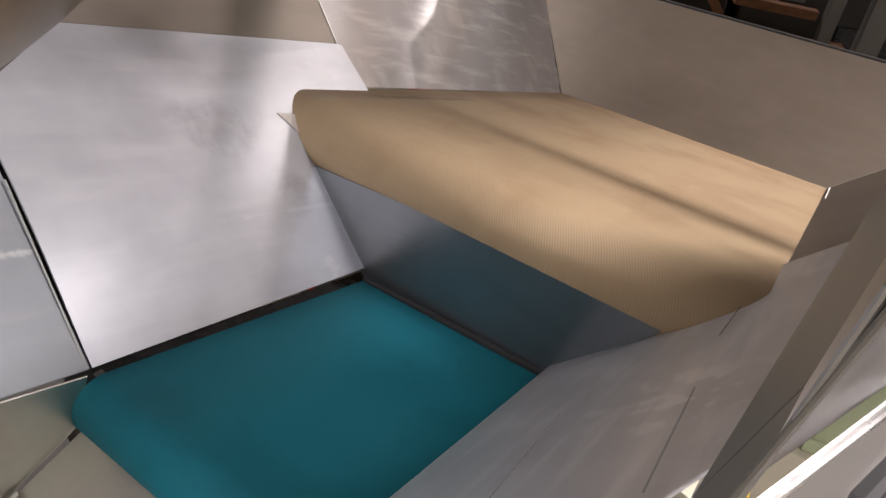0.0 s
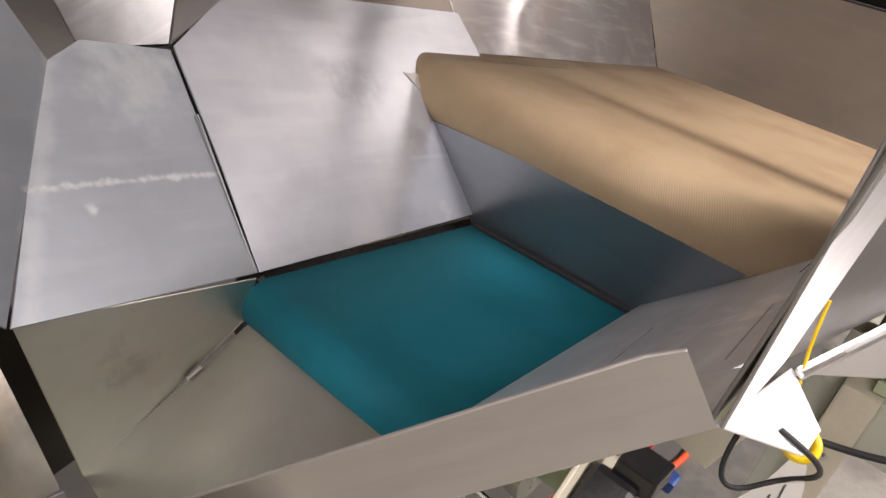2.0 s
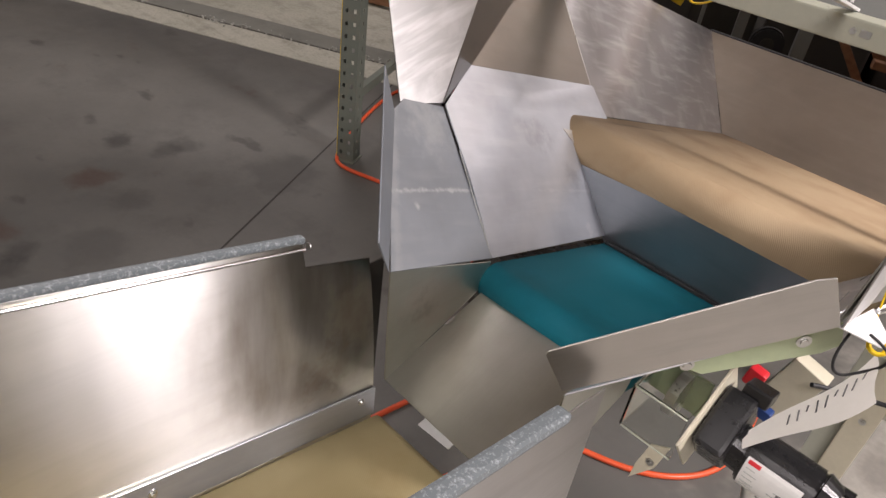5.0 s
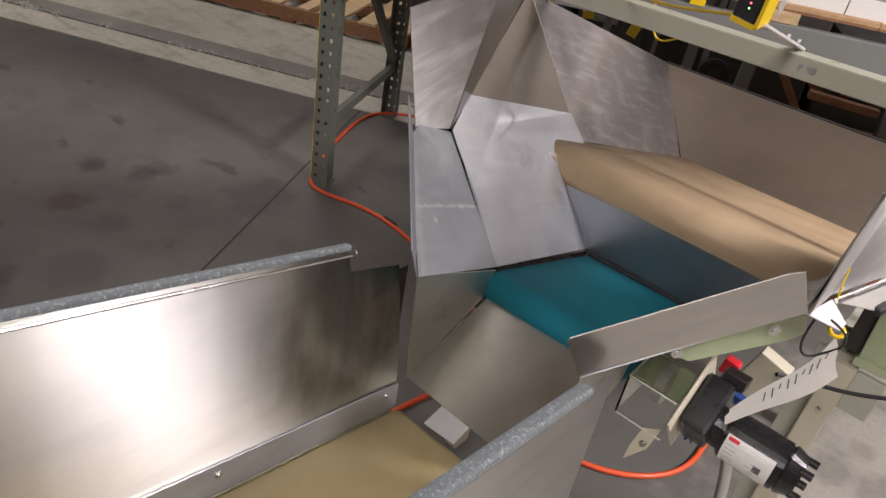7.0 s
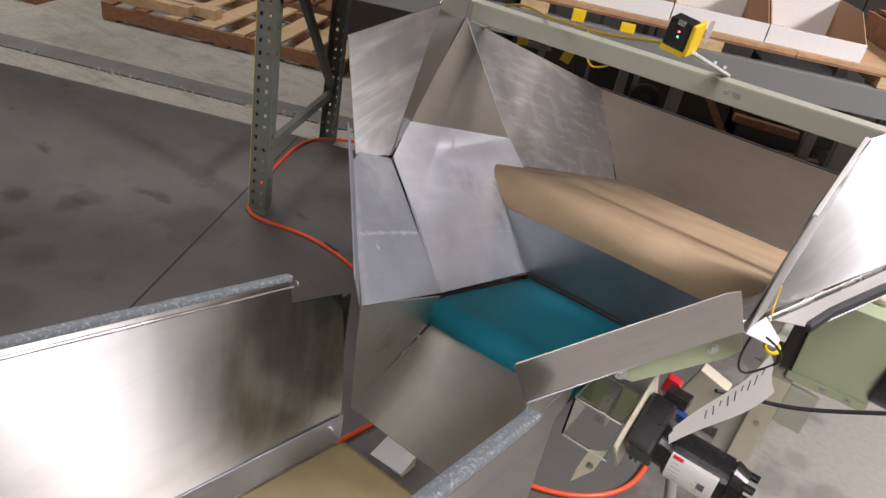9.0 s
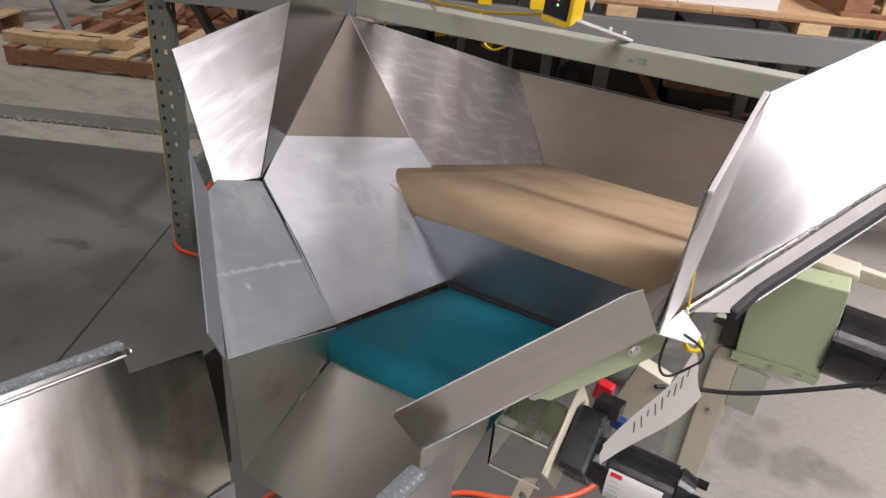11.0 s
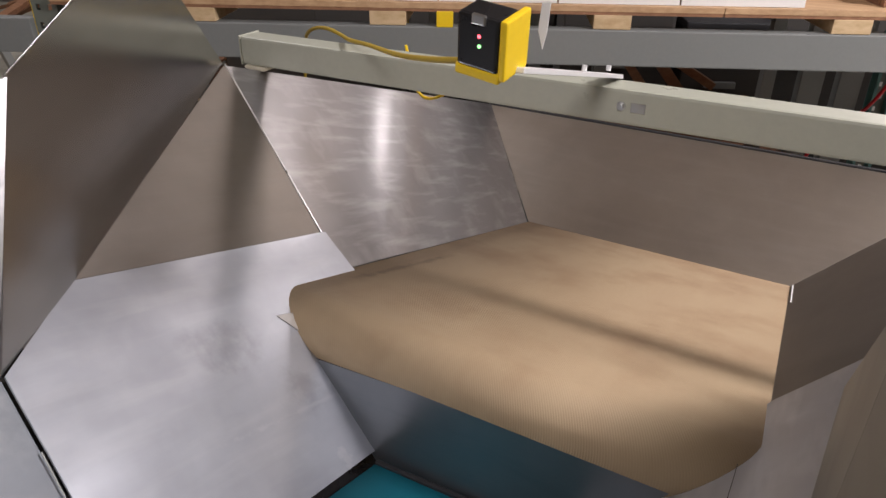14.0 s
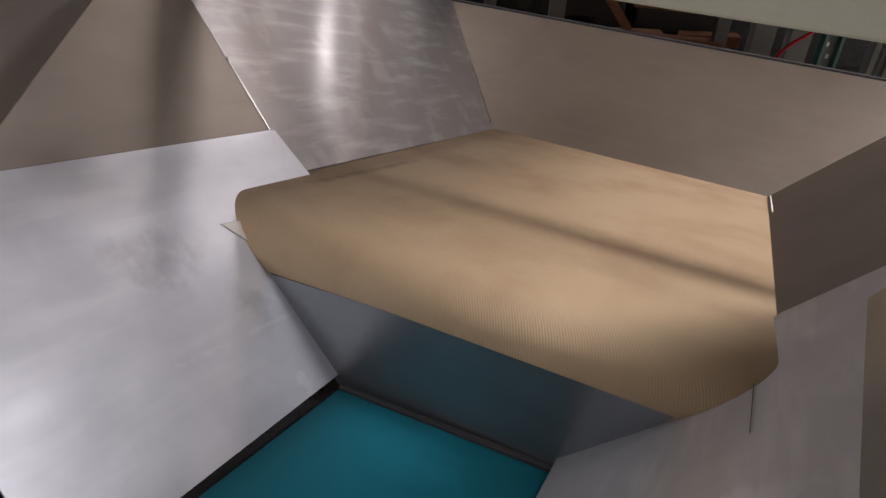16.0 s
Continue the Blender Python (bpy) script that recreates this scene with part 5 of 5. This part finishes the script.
def chain_guard():
    t = thing("chain_guard", "clear plastic chain guard beside the transfer conveyor", "guard")
    lo, hi = Vector((-0.085, -0.105, 0.832)), Vector((-0.012, 0.03, 0.905))
    for nm, a, b in (("front_pane", (lo.x, lo.y, lo.z), (hi.x, lo.y + 0.003, hi.z)), ("top_pane", (lo.x, lo.y, hi.z), (hi.x, hi.y, hi.z + 0.003)),
                     ("side_pane", (lo.x - 0.003, lo.y, lo.z), (lo.x, hi.y, hi.z))):
        part(nm, bm_span(a, b, 0.001), CLEAR, t, "clear scuffed polycarbonate pane")
    for a, b in (((lo.x, lo.y, hi.z), (hi.x, lo.y, hi.z)), ((lo.x, lo.y, lo.z), (lo.x, lo.y, hi.z)), ((hi.x, lo.y, lo.z), (hi.x, lo.y, hi.z)), ((lo.x, lo.y, hi.z), (lo.x, hi.y, hi.z)), ((lo.x, lo.y, lo.z), (hi.x, lo.y, lo.z))):
        part("pane_edge", bm_bar(a, b, 0.0024, 0.0024, 0.0006), PALE_EDGE, t, "milky pane edge")
    part("sprocket", bm_rod((-0.06, -0.03, 0.868), (-0.045, -0.03, 0.868), 0.032, 18), ZINC, t, "steel sprocket")
    part("inner_bracket", bm_span((-0.10, -0.02, 0.84), (-0.02, -0.015, 0.90), 0.001), GREEN_PAINT, t, "pale green inner bracket")
    part("foot_bracket", bm_sheet([(-0.040, -0.105, 0.835), (-0.016, -0.105, 0.850), (-0.024, -0.105, 0.802), (-0.050, -0.105, 0.758), (-0.048, -0.105, 0.79)], 0.003), CREAM, t, "cream pointed bracket")
    bolt(t, (-0.031, -0.109, 0.812), (0, -1, 0), 0.004)
    return t


chain_guard()


def connectors():
    t = thing("power_connector", "red and blue cable connectors hanging under the conveyor", "connector")
    part("red_plug", bm_box((0.024, 0.018, 0.028), pose(0.008, 0.046, 0.900, 0, 8, 0), 0.004), RED, t, "red plug")
    part("blue_plug", bm_box((0.022, 0.016, 0.016), pose(0.035, 0.06, 0.845, 0, 8, 0), 0.003), BLUE, t, "blue plug")
    cord("lead", [(0.005, 0.043, 0.895), (0.004, 0.05, 0.86), (0.0, 0.06, 0.80), (-0.01, 0.08, 0.70)], 0.003, BLUE, t, "thin blue lead")
    cord("lead", [(0.010, 0.043, 0.895), (0.010, 0.05, 0.86), (0.008, 0.06, 0.80), (0.0, 0.08, 0.70)], 0.003, TEAL, t, "thin green lead")
    return t


connectors()


def stand():
    t = thing("conveyor_stand", "cream and grey-green steel stand carrying both hopper conveyors", "stand")
    part("leg", bm_span((0.115, 0.30, 0.0), (0.155, 0.36, 0.845), 0.003), CREAM, t, "cream folded leg")
    part("leg", bm_span((-0.62, 0.30, 0.0), (-0.58, 0.36, 0.80), 0.003), CREAM, t, "cream folded leg")
    part("leg", bm_span((0.115, 1.18, 0.0), (0.155, 1.24, 0.62), 0.003), CREAM, t, "cream folded leg")
    part("leg", bm_span((-0.62, 1.18, 0.0), (-0.58, 1.24, 0.62), 0.003), CREAM, t, "cream folded leg")
    part("side_sheet", bm_span((0.082, 0.335, 0.30), (0.115, 0.345, 0.84), 0.001), GREY_PAINT, t, "grey-green side sheet")
    part("frame_rail", bm_bar((0.11, 0.34, 0.845), (0.11, 1.30, 0.54), 0.03, 0.07, 0.003), GREY_PAINT, t)
    part("frame_rail", bm_bar((-0.59, 0.34, 0.845), (-0.59, 1.30, 0.54), 0.03, 0.07, 0.003), GREY_PAINT, t)
    part("arm_bracket", bm_box((0.055, 0.03, 0.11), pose(0.035, 0.20, 0.80, 0, 15, 0), 0.002), CREAM, t, "cream bracket")
    part("outer_bracket", bm_span((0.155, 0.31, 0.755), (0.204, 0.322, 0.838), 0.003), GREY_PAINT, t, "grey-green outrigger plate")
    part("foot_knob", bm_rod((0.18, 0.33, 0.0), (0.18, 0.33, 0.02), 0.018, 14), RUBBER, t, "black foot")
    bolt(t, (0.135, 0.299, 0.74), (0, -1, 0), 0.004)
    return t


stand()


def side_drive():
    t = thing("side_drive", "pale green gear housing with a black motor on the hopper side", "motor")
    part("housing", bm_box((0.125, 0.10, 0.165), pose(0.203, 0.36, 0.940, 0, -3, 0), 0.003), GREEN_PAINT, t, "pale green sheet housing")
    part("flange", bm_box((0.125, 0.004, 0.016), pose(0.203, 0.307, 0.862, 0, -3, 0), 0.001), GREEN_PAINT, t)
    for x, z in ((0.16, 1.005), (0.20, 0.862), (0.24, 0.864)):
        bolt(t, (x, 0.3045, z), (0, -1, 0), 0.004)
    part("top_cap", bm_box((0.075, 0.05, 0.012), pose(0.232, 0.385, 1.027, 0, 3, 0), 0.004), CREAM, t, "worn cream top cap")
    part("motor_body", bm_rod((0.262, 0.345, 0.925), (0.335, 0.345, 0.922), 0.056, 40, bevel=0.004), BLACK, t, "black motor barrel")
    part("motor_band", bm_rod((0.333, 0.345, 0.922), (0.50, 0.345, 0.918), 0.052, 40, bevel=0.004), BLACK, t)
    part("mounting_rail", bm_box((0.26, 0.018, 0.022), pose(0.385, 0.412, 1.006, 0, 3, 0), 0.003), CREAM, t, "worn cream mounting rail")
    part("gear_block", bm_span((0.115, 0.325, 0.86), (0.148, 0.40, 0.96), 0.003), DARK, t, "dark bearing block")
    return t


side_drive()


def panel_trim():
    """Folded, bolted flange with black edging along the outer foot of the hopper's flared plate."""
    t = thing("hopper_flange", "bolted steel flange with black ribbed edging along the hopper", "flange")
    a, b = Vector(Q_L), Vector(Q_FOLD)
    d = (b - a).normalized()
    e0, e1 = Vector((0.146, 0.040, 1.121)), Vector((0.312, 0.448, 1.171))
    e = (e1 - e0).normalized()
    o = Vector((0.004, -0.003, 0))
    nose = Vector((0.134, -0.003, 1.112))
    sheet("flange", [a + o, nose, e0, e1, b + o], STEEL_DULL, t, "brushed folded flange", grain=tuple(d), away=(-0.6, 0.33, -0.72))
    part("fold", bm_bar(a + o, b + o, 0.006, 0.006, 0.002), STEEL_FOLD, t, "rounded bright fold")
    for q in ((0.144, 0.063, 1.134), (0.2271, 0.2742, 1.1615)):
        bolt(t, q, (0.61, -0.33, 0.72), 0.0036)
    edge = part("edging", bm_bar(e0 - e * 0.004, e1, 0.015, 0.013, 0.005), RUBBER, t, "black ribbed edging")
    part("edging_end", bm_bar(nose - Vector((0.002, 0.003, 0.001)), e0 + e * 0.004, 0.015, 0.013, 0.005), RUBBER, edge)
    w = Vector((0.004, -0.003, -0.008))
    part("wire_edge", bm_rod(e0 + w, e1 + w, 0.0022, 10), BRIGHT, edge, "bright wire edge")
    n, run = 60, (e1 - e0).length
    for k in range(n):
        p = e0 + e * (run * (k + 0.5) / n) + w
        part("tick", bm_rod(p - e * 0.0006, p + e * 0.0006, 0.0024, 8), GREY_RUBBER, edge)
    sheet("tab", [Q_BL, Q_L, (0.115, -0.078, 1.119), (0.114, -0.100, 1.119)], BRIGHT, t, "small steel tab, its lit look painted near white", away=(0, 0, -1))
    return t


panel_trim()


def hang_tag():
    t = thing("hang_tag", "creased white paper tag with marker writing hanging on a wire", "tag")
    p = [Vector(q) for q in ((0.112, -0.058, 1.086), (0.135, -0.121, 1.077), (0.057, -0.116, 0.927), (0.052, -0.098, 0.940))]
    bm = bmesh.new()
    n, k = 14, 5
    g = []
    for i in range(n + 1):
        a, b = p[0].lerp(p[3], i / n), p[1].lerp(p[2], i / n)
        row = []
        for j in range(k + 1):
            q = a.lerp(b, j / k)
            q = q + Vector((0.5, -0.5, 0.3)) * (0.010 * math.sin(i / n * 4.0) + 0.004 * math.sin(j * 1.3 + i * 0.5))
            row.append(bm.verts.new(q))
        g.append(row)
    for i in range(n):
        for j in range(k):
            bm.faces.new((g[i][j], g[i + 1][j], g[i + 1][j + 1], g[i][j + 1]))
    bars = []
    for i in range(1, 10):
        c = [g[i][1].co.copy(), g[i][3].co.copy(), g[i + 1][1].co.copy()]
        bars.append(c)
    paper = part("paper", bm, PAPER, t, "creased paper strip", smooth=True)
    for i, c in enumerate(bars):
        u, v = c[1] - c[0], c[2] - c[0]
        nn = u.cross(v).normalized()
        if nn.dot(Vector((0.1, -0.9, 0.6))) < 0:
            nn = -nn
        o = c[0] + nn * 0.0025
        pts = [o + u * 0.2, o + u * (0.85 if i % 3 else 0.5) + v * 0.25, o + u * (0.85 if i % 3 else 0.5) + v * 0.39, o + u * 0.2 + v * 0.14]
        part("ink_stroke", bm_sheet(pts, 0.0006, bevel=0), INK, paper)
    cord("wire", [(0.085, -0.09, 1.112), (0.082, -0.105, 1.085), (0.092, -0.10, 1.06), (0.108, -0.075, 1.066), (0.118, -0.075, 1.078), (0.128, -0.085, 1.10), (0.118, -0.10, 1.122), (0.10, -0.10, 1.126)], 0.0015, RUBBER, t, "twisted black wire")
    part("yellow_ring", bm_ring((0.110, -0.080, 1.106), 0.0080, 0.0026), YELLOW, t, "yellow plastic ring", smooth=True)
    cord("yellow_cord", [(0.100, -0.067, 1.112), (0.096, -0.062, 1.120), (0.092, -0.057, 1.138), (0.0895, -0.053, 1.156), (0.0885, -0.050, 1.170)], 0.0009, YELLOW, t, "thin yellow cord")
    return t


def bm_ring(c, R0, r0, n=20, k=8):
    bm = bmesh.new()
    rot = Euler((0.5, 0.2, 0)).to_matrix()
    rows = []
    for i in range(n):
        a = 2 * math.pi * i / n
        rows.append([bm.verts.new(Vector(c) + rot @ Vector(((R0 + r0 * math.cos(2 * math.pi * j / k)) * math.cos(a), (R0 + r0 * math.cos(2 * math.pi * j / k)) * math.sin(a), r0 * math.sin(2 * math.pi * j / k)))) for j in range(k)])
    for i in range(n):
        for j in range(k):
            bm.faces.new((rows[i][j], rows[(i + 1) % n][j], rows[(i + 1) % n][(j + 1) % k], rows[i][(j + 1) % k]))
    bmesh.ops.recalc_face_normals(bm, faces=bm.faces)
    return bm


hang_tag()
scrap()
oc = cord("extension_cord", [tuple(R(0.95, 1.0, 0.012)), tuple(R(0.5, 1.02, 0.012)), (-2.28, 1.93, 0.010), (-2.46, 1.76, 0.008), (-2.36, 1.50, 0.008), (-2.20, 1.20, 0.008), (-2.07, 1.02, 0.008), (-2.00, 0.93, 0.008), (-1.90, 0.93, 0.008), (-1.75, 0.99, 0.008), (-1.58, 1.01, 0.008), (-1.35, 0.97, 0.008), (-1.0, 0.86, 0.008), (-0.72, 0.74, 0.008), (-0.66, 0.62, 0.008), (-0.76, 0.46, 0.008), (-0.78, 0.34, 0.008), (-0.80, 0.20, 0.008), (-0.82, 0.02, 0.008), (-0.74, -0.10, 0.008), (-0.58, 0.02, 0.008), (-0.50, 0.30, 0.008), (-0.42, 0.50, 0.008), (-0.31, 0.535, 0.008), (-0.22, 0.575, 0.008), (-0.13, 0.65, 0.008), (-0.06, 0.78, 0.008), (-0.075, 0.92, 0.008), (-0.10, 1.06, 0.008)], 0.0085, ORANGE)
tagged(oc, "orange extension cord snaking over the concrete floor", "cord")
tagged(finish("cord_tape", bm_rod((-1.595, 1.0095, 0.0095), (-1.525, 1.004, 0.0095), 0.0105, 12), RUBBER), "black tape wrapped round the orange cord", "tape")
tagged(cord("power_cable", [(0.06, 0.15, 0.86), (0.10, 0.20, 0.845), (0.15, 0.20, 0.855), (0.22, 0.21, 0.888), (0.30, 0.22, 0.935), (0.42, 0.24, 1.00), (0.55, 0.3, 1.04)], 0.0036, RUBBER), "black power cable sagging beside the conveyor", "cable")
tagged(cord("grey_conduit", [(0.05, 0.0, 0.83), (0.085, 0.0, 0.75), (0.10, 0.02, 0.55), (0.10, 0.06, 0.3), (0.10, 0.10, 0.0)], 0.009, ZINC), "grey flexible conduit dropping to the floor", "conduit")
